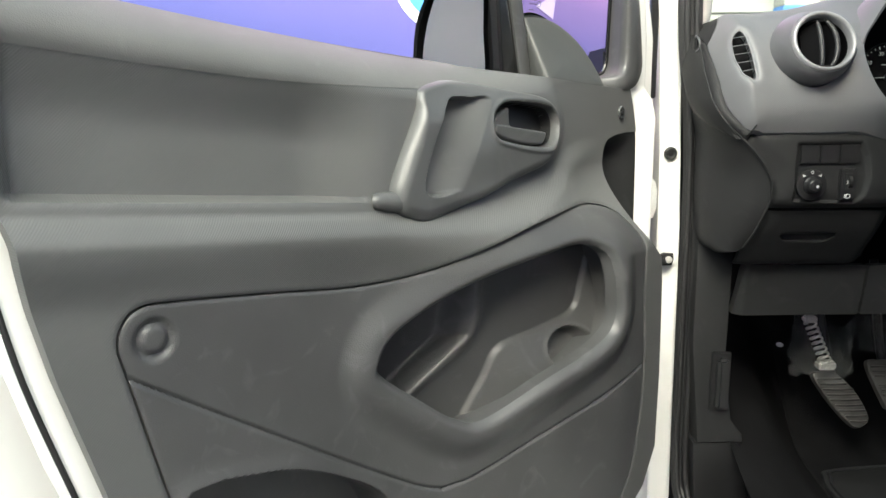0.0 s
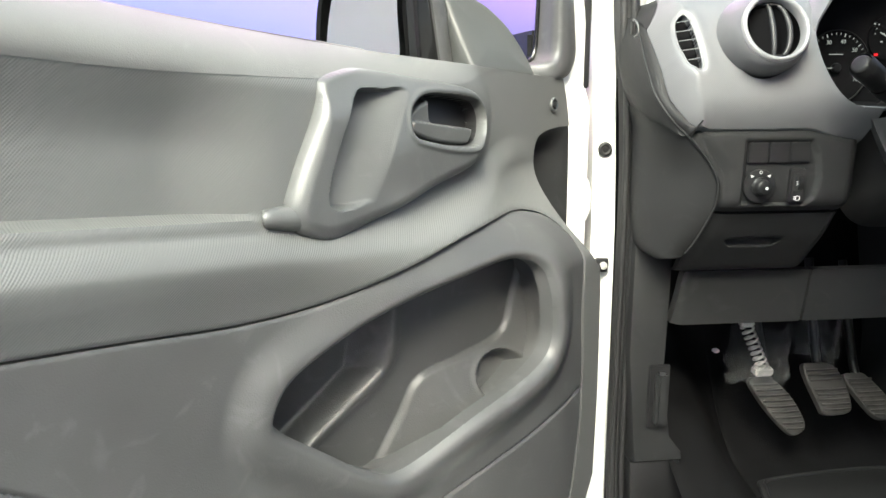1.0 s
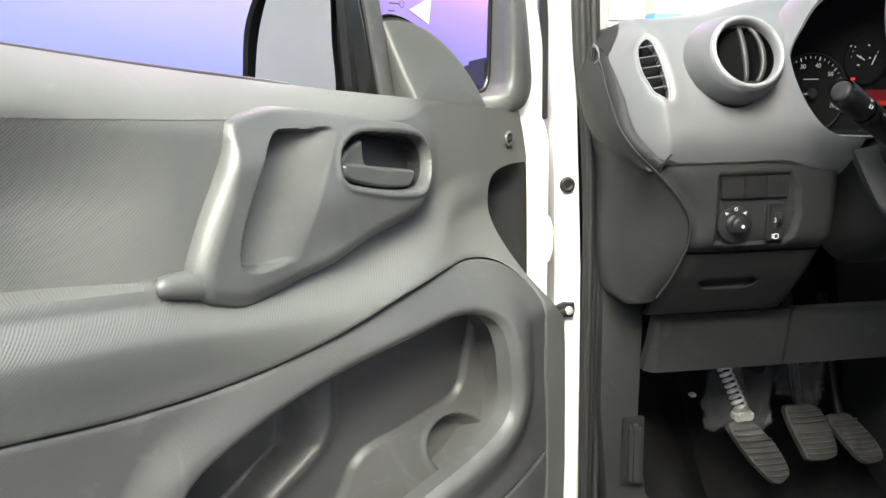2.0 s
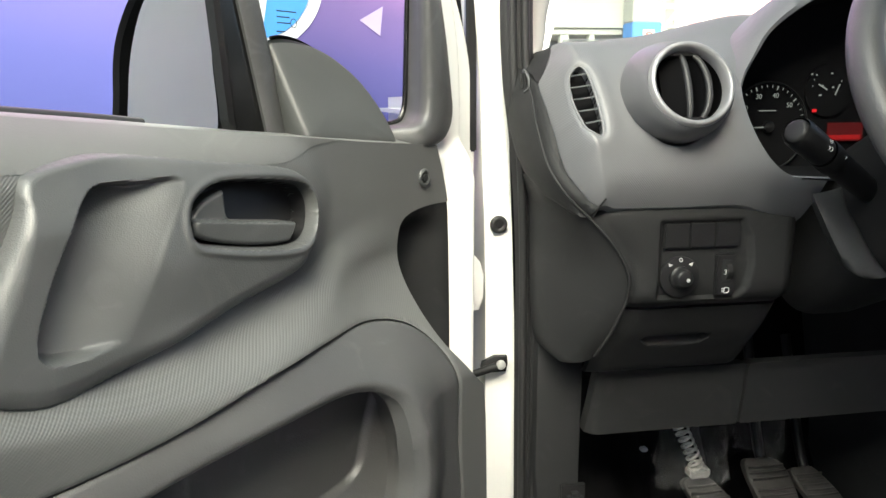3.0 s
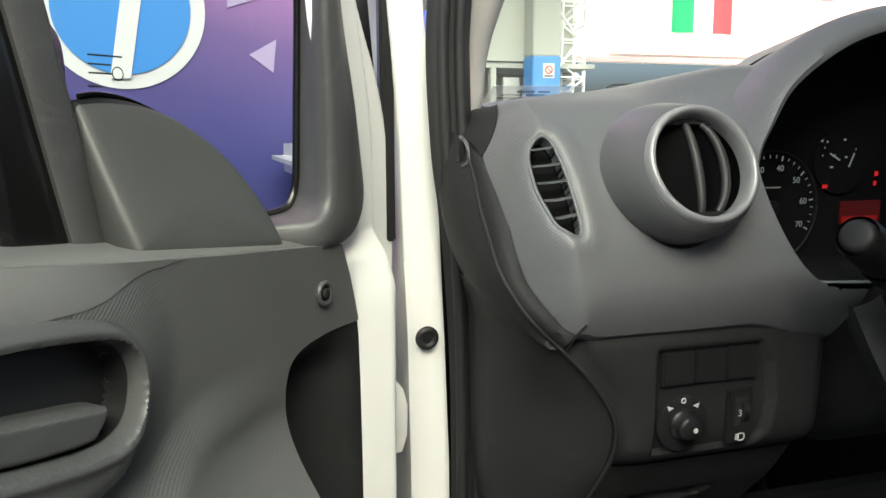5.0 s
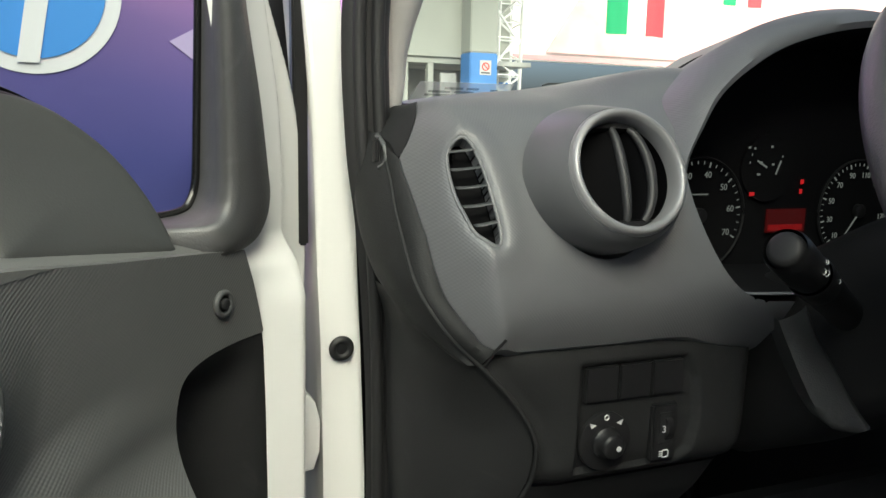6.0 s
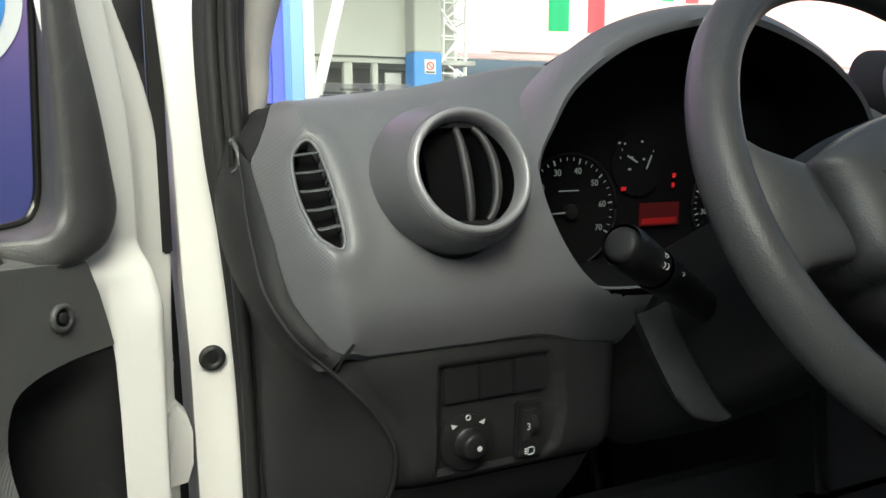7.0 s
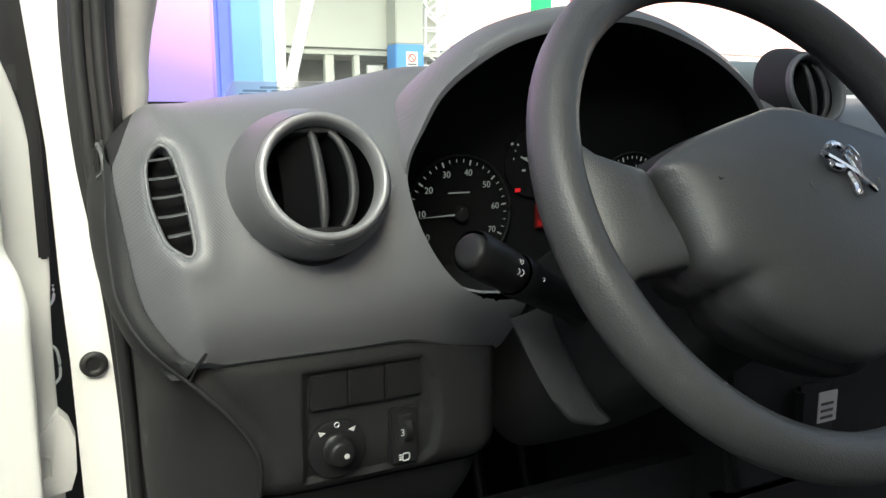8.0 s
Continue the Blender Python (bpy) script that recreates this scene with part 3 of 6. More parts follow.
# ---- the open front door ----
DU = Vector((-0.70, -0.714, 0)).normalized()
DN = Vector((0.714, -0.70, 0)).normalized()
DOOR = Sheet((0.309, 1.303, 0), DU, (0, 0, 1), DN)
FRONT_EDGE = [(-0.036, 0.866), (-0.047, 0.838), (-0.054, 0.814), (-0.058, 0.798), (-0.0605, 0.78), (-0.062, 0.74), (-0.063, 0.66), (-0.063, 0.5945), (0.0185, 0.5995), (0.0140, 0.56), (0.012, 0.50), (0.010, 0.40), (0.014, 0.27)]
SHELL_EDGE = [(-0.030, 0.858), (-0.044, 0.834), (-0.053, 0.810), (-0.0585, 0.790), (-0.0605, 0.77), (-0.0620, 0.72), (-0.0625, 0.62), (-0.062, 0.50), (-0.060, 0.27)]
PANEL = np.array(FRONT_EDGE + [(0.05, 0.21), (0.12, 0.17), (0.30, 0.14), (0.60, 0.13), (0.76, 0.15), (0.82, 0.26), (0.87, 0.42), (0.89, 0.491), (0.924, 0.615), (0.947, 0.722), (0.957, 0.79), (0.972, 0.88), (0.985, 0.978),
                               (0.82, 0.953), (0.66, 0.932), (0.50, 0.914), (0.36, 0.901), (0.25, 0.890), (0.10, 0.876), (0.03, 0.871)])
INSERT = closed_spline([(0.83, 0.467), (0.862, 0.605), (0.868, 0.634), (0.862, 0.655), (0.846, 0.668), (0.815, 0.6685), (0.70, 0.655), (0.57, 0.639), (0.46, 0.645), (0.30, 0.680), (0.19, 0.694), (0.125, 0.692), (0.085, 0.674), (0.070, 0.63), (0.071, 0.55), (0.063, 0.433), (0.075, 0.32), (0.105, 0.24), (0.20, 0.175), (0.50, 0.15), (0.74, 0.18), (0.79, 0.30)], 8)
POCKET = closed_spline([(0.555, 0.540), (0.53, 0.571), (0.46, 0.600), (0.385, 0.621), (0.30, 0.637), (0.215, 0.646), (0.168, 0.628), (0.158, 0.582), (0.157, 0.529), (0.187, 0.498), (0.29, 0.462), (0.395, 0.424), (0.44, 0.435), (0.50, 0.480), (0.549, 0.520)], 8)
GRIP = closed_spline([(0.462, 0.8705), (0.436, 0.8775), (0.395, 0.8810), (0.31, 0.8705), (0.228, 0.859), (0.199, 0.847), (0.186, 0.826), (0.190, 0.799), (0.203, 0.774), (0.225, 0.757), (0.30, 0.7405), (0.375, 0.7215), (0.460, 0.7065), (0.497, 0.7125), (0.5155, 0.7235), (0.5215, 0.745), (0.506, 0.782), (0.487, 0.817), (0.474, 0.844), (0.470, 0.860)], 8)
CREASE = ((0.336, 0.858), (0.412, 0.740))
DISH = closed_spline([(0.336, 0.8555), (0.38, 0.8595), (0.412, 0.8600), (0.428, 0.852), (0.442, 0.834), (0.458, 0.806), (0.471, 0.776), (0.477, 0.757), (0.4765, 0.744), (0.466, 0.7365), (0.445, 0.7345), (0.42, 0.7375), (0.40, 0.7415), (0.37, 0.80)], 8)
CUP = closed_spline([(0.3425, 0.8165), (0.334, 0.8385), (0.307, 0.8515), (0.262, 0.8510), (0.212, 0.8445), (0.196, 0.834), (0.193, 0.816), (0.203, 0.794), (0.225, 0.7845), (0.27, 0.788), (0.32, 0.798), (0.338, 0.8045)], 8)
LEVER = closed_spline([(0.3335, 0.8155), (0.3265, 0.828), (0.313, 0.838), (0.298, 0.8430), (0.2945, 0.8425), (0.2935, 0.832), (0.2925, 0.8225), (0.2895, 0.8180), (0.283, 0.8160), (0.25, 0.8115), (0.2195, 0.8070), (0.2165, 0.803), (0.2215, 0.794), (0.232, 0.7885), (0.28, 0.7935), (0.325, 0.8050)], 6)
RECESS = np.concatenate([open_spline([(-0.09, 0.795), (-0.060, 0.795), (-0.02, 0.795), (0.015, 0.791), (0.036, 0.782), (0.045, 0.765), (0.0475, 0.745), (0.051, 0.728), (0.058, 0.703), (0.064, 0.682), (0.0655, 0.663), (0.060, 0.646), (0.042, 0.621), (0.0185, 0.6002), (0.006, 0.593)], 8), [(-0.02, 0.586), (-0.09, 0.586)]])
LOW_POCKET = closed_spline([(0.815, 0.455), (0.785, 0.467), (0.74, 0.460), (0.68, 0.444), (0.614, 0.410), (0.550, 0.360), (0.53, 0.28), (0.60, 0.20), (0.75, 0.22), (0.79, 0.36)], 6)


def sill_at(u):
    return curve_at(u, [(-0.1, 0.862), (-0.036, 0.866), (0.10, 0.876), (0.25, 0.890), (0.36, 0.901), (0.50, 0.914), (0.66, 0.932), (0.82, 0.953), (1.0, 0.980)])


def shelf_at(u):
    return curve_at(u, [(-0.2, 0.80), (0.10, 0.795), (0.20, 0.755), (0.33, 0.722), (0.45, 0.724), (0.56, 0.737), (0.75, 0.757), (0.95, 0.779), (1.05, 0.79)])


def lean(u, v):
    """How far the lower door swells into the cabin towards the hinges."""
    return 0.10 * smooth01((0.752 - v) / 0.138) * smooth01((0.60 - u) / 0.50)


def panel_height(u, v):
    sill, shelf = sill_at(u), shelf_at(u)
    h = lean(u, v)
    # the rounded top rolling over to the glass
    roll = np.clip(1 - (sill - v) / 0.055, 0, 1)
    h = h - 0.042 * roll ** 1.8 * smooth01((u - 0.18) / 0.20)
    # the hollow above the armrest
    top = sill - 0.022
    fall = np.clip((top - v) / np.maximum(top - shelf, 0.02), 0, 1)
    hollow = smooth01((top - v) / 0.10) * smooth01((v - shelf) / 0.007) * smooth01((u - 0.515) / 0.13) * smooth01((0.952 - u) / 0.022)
    h = h - hollow * (0.030 - 0.004 * fall)
    # the armrest's swelling below its ledge
    rest = smooth01((u - 0.02) / 0.25)
    h = h + rest * (0.020 * smooth01((shelf - v) / 0.04) - 0.016 * smooth01((shelf - 0.035 - v) / 0.07))
    ledge = np.exp(-((v - shelf + 0.012) / 0.004) ** 2) * smooth01((u - 0.52) / 0.05)
    h = h - 0.0025 * ledge
    # a swelling round the grip
    d = edge_distance(u, v, GRIP)
    h = h + 0.006 * smooth01((0.035 - d) / 0.035) * smooth01((0.42 - u) / 0.08)
    d = edge_distance(u, v, INSERT)
    h = h - 0.004 * np.clip(1 - d / 0.004, 0, 1) ** 2
    return h


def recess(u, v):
    """Signed distance of the recess beside the hinges, negative inside."""
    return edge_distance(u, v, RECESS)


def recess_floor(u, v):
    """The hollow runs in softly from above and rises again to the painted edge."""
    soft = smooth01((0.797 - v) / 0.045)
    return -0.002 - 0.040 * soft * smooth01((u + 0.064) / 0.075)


def insert_height(u, v):
    h = lean(u, v) + smooth01((u - 0.02) / 0.25) * 0.004
    d = edge_distance(u, v, POCKET)
    h = h + 0.014 * smooth01((0.060 - d) / 0.045) * (1 - 0.6 * smooth01((v - 0.58) / 0.05)) - 0.012 * np.clip(1 - d / 0.012, 0, 1) ** 2
    e = edge_distance(u, v, INSERT)
    h = h - 0.004 * np.clip(1 + e / 0.004, 0, 1) ** 2
    r = np.hypot(u - 0.832, v - 0.635)
    h = h - 0.005 * np.exp(-((r - 0.0165) / 0.0042) ** 2)
    for line in (LINE_A, LINE_B):
        g = edge_distance(u, v, line, False)
        h = h - 0.0035 * np.exp(-(g / 0.0022) ** 2)
    g = edge_distance(u, v, LOW_POCKET)
    h = h - 0.06 * smooth01(-g / 0.008) + 0.004 * np.exp(-(g / 0.012) ** 2)
    return h


LINE_A = open_spline([(0.862, 0.603), (0.76, 0.532), (0.662, 0.464), (0.56, 0.395), (0.492, 0.352), (0.457, 0.337)], 6)
LINE_B = open_spline([(0.457, 0.337), (0.40, 0.343), (0.282, 0.380), (0.17, 0.408), (0.066, 0.432)], 6)


def pocket_height(u, v):
    h = lean(u, v) - 0.075
    ridge = open_spline([(0.338, 0.66), (0.338, 0.59), (0.35, 0.52), (0.45, 0.45), (0.52, 0.40)], 6)
    d = edge_distance(u, v, ridge, False)
    left = smooth01((u - np.interp(v, [0.40, 0.45, 0.52, 0.59], [0.52, 0.45, 0.35, 0.338])) / 0.035)
    h = h - 0.03 * left + 0.006 * np.exp(-(d / 0.010) ** 2)
    floor = open_spline([(0.115, 0.66), (0.145, 0.575), (0.165, 0.530), (0.235, 0.512), (0.305, 0.496), (0.335, 0.45), (0.375, 0.39)], 8)
    d = edge_distance(u, v, floor, False)
    loop = np.concatenate([floor, [(0.375, 0.2), (-0.2, 0.2), (-0.2, 0.66)]])
    inside = edge_distance(u, v, loop) < 0
    h = h + np.where(inside, 0.050 * np.clip(d / 0.11, 0, 1) + 0.005 * smooth01(d / 0.006), 0)
    r = np.hypot((u - 0.186) / 1.25, v - 0.472)
    h = h - 0.024 * smooth01((0.036 - r) / 0.012) * np.where(inside, smooth01(d / 0.012), 0) + 0.0025 * np.exp(-((r - 0.037) / 0.003) ** 2) * inside
    return h


def grip_height(u, v):
    """A thick pull bar that runs into the raised frame of the lever, with a hollow behind the bar."""
    flush = panel_height(u, v)
    bar = smooth01((u - 0.36) / 0.08)
    low = smooth01((0.862 - v) / 0.08)
    pull = 0.020 - 0.017 * smooth01((v - 0.825) / 0.055)
    level = (1 - bar) * (flush + 0.004 + 0.014 * low) + bar * pull
    d = edge_distance(u, v, GRIP)
    wide = 0.007 + 0.010 * low
    edge = np.sqrt(np.clip(1 - (1 - np.clip(-d / wide, 0, 1)) ** 2, 0, 1))
    foot = flush - 0.001
    h = foot + (level - foot) * edge
    # the hollow, deepest under the bar and running out at a slanting crease
    (u0, v0), (u1, v1) = CREASE
    run = ((u - u0) * (v0 - v1) + (v - v0) * (u1 - u0)) / math.hypot(u1 - u0, v1 - v0)
    d = edge_distance(u, v, DISH)
    soft = np.clip(run + 0.006, 0, 1)
    deep = 0.040 * np.clip(soft * soft / (soft + 0.016) / 0.066, 0, 1)
    h = h - deep * smooth01(-d / 0.006)
    d = edge_distance(u, v, CUP)
    return h + 0.002 * np.exp(-((d - 0.004) / 0.003) ** 2) - 0.034 * smooth01(-d / 0.0045)


def strip(name, pts, height, material, parent, label="", per=6, step=0.003, skirt=0.012, spline=True):
    loop = closed_spline(pts, per) if spline else np.array(pts)
    lo, hi = loop.min(0) - 0.006, loop.max(0) + 0.006
    return moulded(name, DOOR, (lo[0], hi[0], lo[1], hi[1]), step, lambda u, v: edge_distance(u, v, loop), lambda u, v: height(u, v, edge_distance(u, v, loop)), material, parent, label, skirt)


def front_door():
    door = thing("front_door", "open white van door with grey plastic lining", "car door", (0.40, 1.40, 0.2))
    # painted shell behind the lining
    front = open_spline([(-0.106, 0.20), (-0.106, 0.53), (-0.107, 0.61), (-0.108, 0.70), (-0.110, 0.76), (-0.111, 0.81), (-0.115, 0.86), (-0.117, 0.92), (-0.112, 0.985), (-0.098, 1.05), (-0.075, 1.16)], 8)
    white = [tuple(p) for p in front] + [(-0.020, 1.16), (-0.034, 1.053), (-0.044, 1.01), (-0.056, 0.97), (-0.066, 0.92), (-0.066, 0.895), (-0.056, 0.878), (-0.03, 0.855),
             (0.30, 0.88), (0.60, 0.90), (0.92, 0.94), (0.99, 1.16), (1.04, 1.16), (1.005, 0.97), (0.99, 0.86), (0.975, 0.76), (0.962, 0.70), (0.945, 0.62), (0.915, 0.50), (0.86, 0.33), (0.80, 0.16), (0.70, 0.10), (-0.05, 0.10)]
    white = np.array(white)
    inner = np.array(SHELL_EDGE + [tuple(c + (p - c) * 0.985) for c in [np.array((0.45, 0.55))] for p in PANEL[len(FRONT_EDGE):]])

    def shell_height(u, v):
        front = smooth01((0.15 - u) / 0.12)
        level = -0.028 + front * (0.024 - 0.011 * smooth01((v - 0.845) / 0.03))
        level = level + 0.016 * np.clip((-0.059 - u) / 0.038, 0, 1) * smooth01((0.87 - v) / 0.06)
        return level - 0.010 * np.clip(1 + edge_distance(u, v, white) / 0.009, 0, 1) ** 2
    moulded("shell", DOOR, (-0.13, 1.06, 0.09, 1.17), 0.003, lambda u, v: np.maximum(edge_distance(u, v, white), -edge_distance(u, v, inner)), shell_height, WHITE, door, "white painted door shell", 0.05,
            rim=lambda u, v: shell_height(u, v) - np.where((np.abs(edge_distance(u, v, inner)) < 0.006) | ((v > 0.86) & (u > -0.07)), 0.004, 0.05))
    def field(u, v):
        return np.maximum.reduce([edge_distance(u, v, PANEL), 0.0012 - edge_distance(u, v, INSERT), -0.007 - 0.022 * smooth01((u - 0.40) / 0.04) - edge_distance(u, v, GRIP), -recess(u, v)])

    def band(u, v):
        return sill_at(u) - curve_at(u, [(-0.2, -0.002), (0.13, 0.000), (0.23, 0.026), (0.40, 0.036), (0.55, 0.046), (0.70, 0.055), (1.0, 0.062)]) - v
    moulded("upper_lining", DOOR, (-0.15, 0.99, 0.05, 1.06), 0.003, lambda u, v: np.maximum(field(u, v), -0.004 - band(u, v)), lambda u, v: panel_height(u, v) - 0.0006, DOOR_GREY, door, "grey ribbed plastic lining", 0.02, shear=lambda u: shelf_at(u) - 0.757,
            rim=lambda u, v: np.where((np.abs(recess(u, v)) < 0.004) & (v < 0.76), recess_floor(u, v) - 0.003, np.where((u < 0.03) & (v < 0.602), -0.014, panel_height(u, v) - 0.02)))
    moulded("sill_band", DOOR, (-0.15, 0.99, -0.06, 0.03), 0.003, lambda u, v: np.maximum(field(u, v), band(u, v)), panel_height, SILL_GREY, door, "smooth grey plastic band under the glass", 0.02, shear=sill_at)
    # the hollow's shade is put into the colour: darker plastic than the lining
    moulded("hinge_recess", DOOR, (-0.08, 0.08, 0.58, 0.81), 0.0025, lambda u, v: np.maximum(edge_distance(u, v, PANEL), recess(u, v)), recess_floor, DARK_GREY, door, "recess beside the hinges, darkened for its shade", 0.004)
    moulded("lower_lining", DOOR, (0.05, 0.88, 0.14, 0.70), 0.0022,
            lambda u, v: np.maximum(edge_distance(u, v, INSERT) + 0.0012, -edge_distance(u, v, POCKET)), insert_height, INSERT_GREY, door, "dark grey grained lower lining", 0.02)
    moulded("map_pocket", DOOR, (0.10, 0.61, 0.37, 0.69), 0.0022, lambda u, v: edge_distance(u, v, POCKET) - 0.030, pocket_height, INSERT_GREY, door, "deep storage pocket with a cup hollow", 0.1, rim=lambda u, v: lean(u, v) - 0.012)
    grip = moulded("grip", DOOR, (0.17, 0.545, 0.70, 0.89), 0.0015, lambda u, v: edge_distance(u, v, GRIP), grip_height, SMOOTH_GREY, door, "smooth dark grey pull grip", 0.010, rim=lambda u, v: np.minimum(panel_height(u, v) - 0.003, grip_height(u, v) - 0.008))
    # black sheet over the cup's floor paints the shade behind the lever
    moulded("lever_well_shade", DOOR, (0.18, 0.35, 0.77, 0.86), 0.002, lambda u, v: edge_distance(u, v, CUP) + 0.0022, lambda u, v: grip_height(u, v) + 0.0008, BLACK_PLASTIC, door, "black sheet for the shade in the lever's hollow", 0.0)
    tail = open_spline([(0.5475, 0.7375, -0.001), (0.5455, 0.7375, 0.000), (0.536, 0.737, 0.001), (0.520, 0.735, 0.002), (0.500, 0.733, 0.003)], 5)
    tube("grip_tail", DOOR.at(tail[:, 0], tail[:, 1], tail[:, 2]), np.interp(np.linspace(0, 1, len(tail)), [0, 0.12, 0.3, 1], [0.003, 0.0075, 0.0095, 0.0150]), SMOOTH_GREY, grip, "dark grey tapered end", 12)
    moulded("door_lever", DOOR, (0.20, 0.36, 0.78, 0.85), 0.0011, lambda u, v: edge_distance(u, v, LEVER),
                  lambda u, v: panel_height(u, v) - 0.006 + 0.004 * np.sqrt(np.clip(-edge_distance(u, v, LEVER) / 0.003, 0, 1)) + 0.008 * smooth01((0.7793 + 0.1307 * u - v + 0.0008) / 0.0035), SMOOTH_GREY, door, "grey plastic opening lever", 0.012)
    # outer skin behind the flange
    skin = open_spline([(-0.178, 0.20), (-0.175, 0.72), (-0.180, 0.84), (-0.178, 0.92), (-0.158, 1.00), (-0.125, 1.07), (-0.085, 1.16)], 8)
    skin = np.concatenate([skin, [(-0.08, 1.16), (-0.095, 1.05), (-0.105, 0.9), (-0.122, 0.82), (-0.136, 0.79), (-0.138, 0.20)]])
    moulded("outer_skin", DOOR, (-0.19, -0.05, 0.19, 1.17), 0.004, lambda u, v: edge_distance(u, v, skin), lambda u, v: -0.032 - 0.012 * np.clip(1 + edge_distance(u, v, skin) / 0.010, 0, 1) ** 2, WHITE, door, "white painted outer skin", 0.03)
    # the outer panel that closes the door
    us, vs = np.linspace(-0.10, 0.97, 30), np.linspace(0.10, 0.85, 12)
    loft("outer_panel", [DOOR.at(us, np.full(30, v), np.full(30, -0.150) - 0.02 * math.sin((v - 0.1) * 4)) for v in vs], WHITE, door, "white outer panel", closed=False)
    # flat top of the door between lining and glass
    us = np.linspace(-0.02, 0.985, 60)
    inner = -0.004 - 0.034 * smooth01((us - 0.18) / 0.20)
    outer = np.minimum(-0.024 - 0.38 * us, -0.03)
    outer = np.maximum(outer, -0.10)
    loft("sill_top", [DOOR.at(us, sill_at(us) - 0.006, inner), DOOR.at(us, sill_at(us) + 0.001, inner - 0.008), DOOR.at(us, sill_at(us) + 0.006, outer), DOOR.at(us, sill_at(us) - 0.02, outer - 0.004)], SILL_GREY, door, "smooth grey top of the door", closed=False)
    # screw plug
    c = DOOR.at(np.array(-0.007), np.array(0.829), np.array(0.001))
    tube("screw_rim", ring_points(c, DU, (0, 0, 1), 0.0085, 24), 0.0025, SMOOTH_GREY, door, "", 8, closed=True, up=tuple(DN))
    solid("screw_well", [(0.008 * math.cos(a), 0.010 * math.sin(a)) for a in np.linspace(0, 6.28, 20, endpoint=False)], axes(Vector(c) - DN * 0.001, -DU, (0, 0, 1)), 0.004, BLACK_PLASTIC, door)
    solid("screw", [(0.0045 * math.cos(a), 0.0045 * math.sin(a)) for a in np.linspace(0, 6.28, 18, endpoint=False)], axes(Vector(c) + DN * 0.003, -DU, (0, 0, 1)), 0.004, DARK_GREY, door, "dark screw head", 0.001)
    # rubber bead on the painted rear edge
    rear = open_spline([(0.79, 0.15), (0.845, 0.26), (0.890, 0.42), (0.910, 0.491), (0.943, 0.615), (0.962, 0.722), (0.972, 0.79)], 6)
    tube("edge_bead", DOOR.at(rear[:, 0], rear[:, 1], 0 * rear[:, 0] - 0.027), 0.003, RUBBER, door, "thin black rubber bead", 8)
    # window surround
    edge_out = open_spline([(-0.030, 1.16), (-0.042, 1.060), (-0.060, 0.985), (-0.070, 0.93), (-0.073, 0.905), (-0.066, 0.885), (-0.048, 0.870), (-0.010, 0.864), (0.07, 0.868)], 6)
    lip = open_spline([(-0.016, 1.16), (-0.018, 1.060), (-0.021, 0.985), (-0.022, 0.93), (-0.021, 0.915), (-0.017, 0.900), (-0.006, 0.890), (0.015, 0.886), (0.07, 0.884)], 6)
    glass_edge = open_spline([(-0.068, 1.16), (-0.064, 1.060), (-0.060, 0.985), (-0.057, 0.93), (-0.055, 0.912), (-0.050, 0.900), (-0.040, 0.892), (-0.010, 0.889), (0.07, 0.889)], 6)
    deep = -0.060 - 0.12 * (glass_edge[:, 0] + 0.06)
    rings = [DOOR.at(edge_out[:, 0], edge_out[:, 1], -0.010 - 0.045 * smooth01((edge_out[:, 0] + 0.012) / 0.04))]
    for f, h in ((0.0, -0.002), (0.10, 0.0015), (0.5, 0.003), (0.85, 0.002), (0.96, -0.0005), (1.0, -0.005)):
        p = edge_out + (lip - edge_out) * f
        rings.append(DOOR.at(p[:, 0], p[:, 1], h - 0.045 * smooth01((p[:, 0] + 0.012) / 0.04)))
    for f in (0.4, 0.8, 1.0):
        p = lip + (glass_edge - lip) * f
        rings.append(DOOR.at(p[:, 0], p[:, 1], (-0.005 - 0.045 * smooth01((p[:, 0] + 0.012) / 0.04)) * (1 - f) + np.minimum(deep, -0.052) * f))
    loft("window_surround", rings, INSERT_GREY, door, "grey plastic window surround", closed=False, sharp=70)
    tube("glass_seal", DOOR.at(glass_edge[:, 0] + 0.003, glass_edge[:, 1] + 0.001, deep), 0.0035, GLOSS_BLACK, door, "thin black glass seal", 8)
    strip("division_post", [(0.160, 0.868), (0.128, 0.868), (0.134, 0.889), (0.157, 0.985), (0.168, 1.034), (0.200, 1.17), (0.234, 1.17), (0.196, 1.031), (0.163, 0.890)], lambda u, v, d: -0.080 + 0.004 * np.sqrt(np.clip(-d / 0.010, 0, 1)), INSERT_GREY, door, "grey plastic post", spline=False, step=0.0022)
    strip("glass_channel", [(0.205, 0.872), (0.155, 0.872), (0.163, 0.89), (0.196, 1.031), (0.234, 1.17), (0.250, 1.17), (0.222, 1.031), (0.210, 0.90)], lambda u, v, d: -0.084 + 0.002 * smooth01(-d / 0.006), GLOSS_BLACK, door, "glossy black glass channel", spline=False)
    # sail-shaped cover: a flat face leaning towards the glass, with a side that runs back to the post
    sail = open_spline([(0.150, 0.9820), (0.128, 0.9850), (0.100, 0.9810), (0.070, 0.9685), (0.044, 0.9450), (0.029, 0.918), (0.0215, 0.892), (0.0195, 0.8720)], 7)
    sail = np.concatenate([sail, open_spline([(0.024, 0.8700), (0.06, 0.8725), (0.11, 0.877), (0.140, 0.8790)], 5), open_spline([(0.1450, 0.8810), (0.1462, 0.890), (0.149, 0.93), (0.1512, 0.975)], 6)])
    mid = np.array((0.093, 0.918))
    rings = []
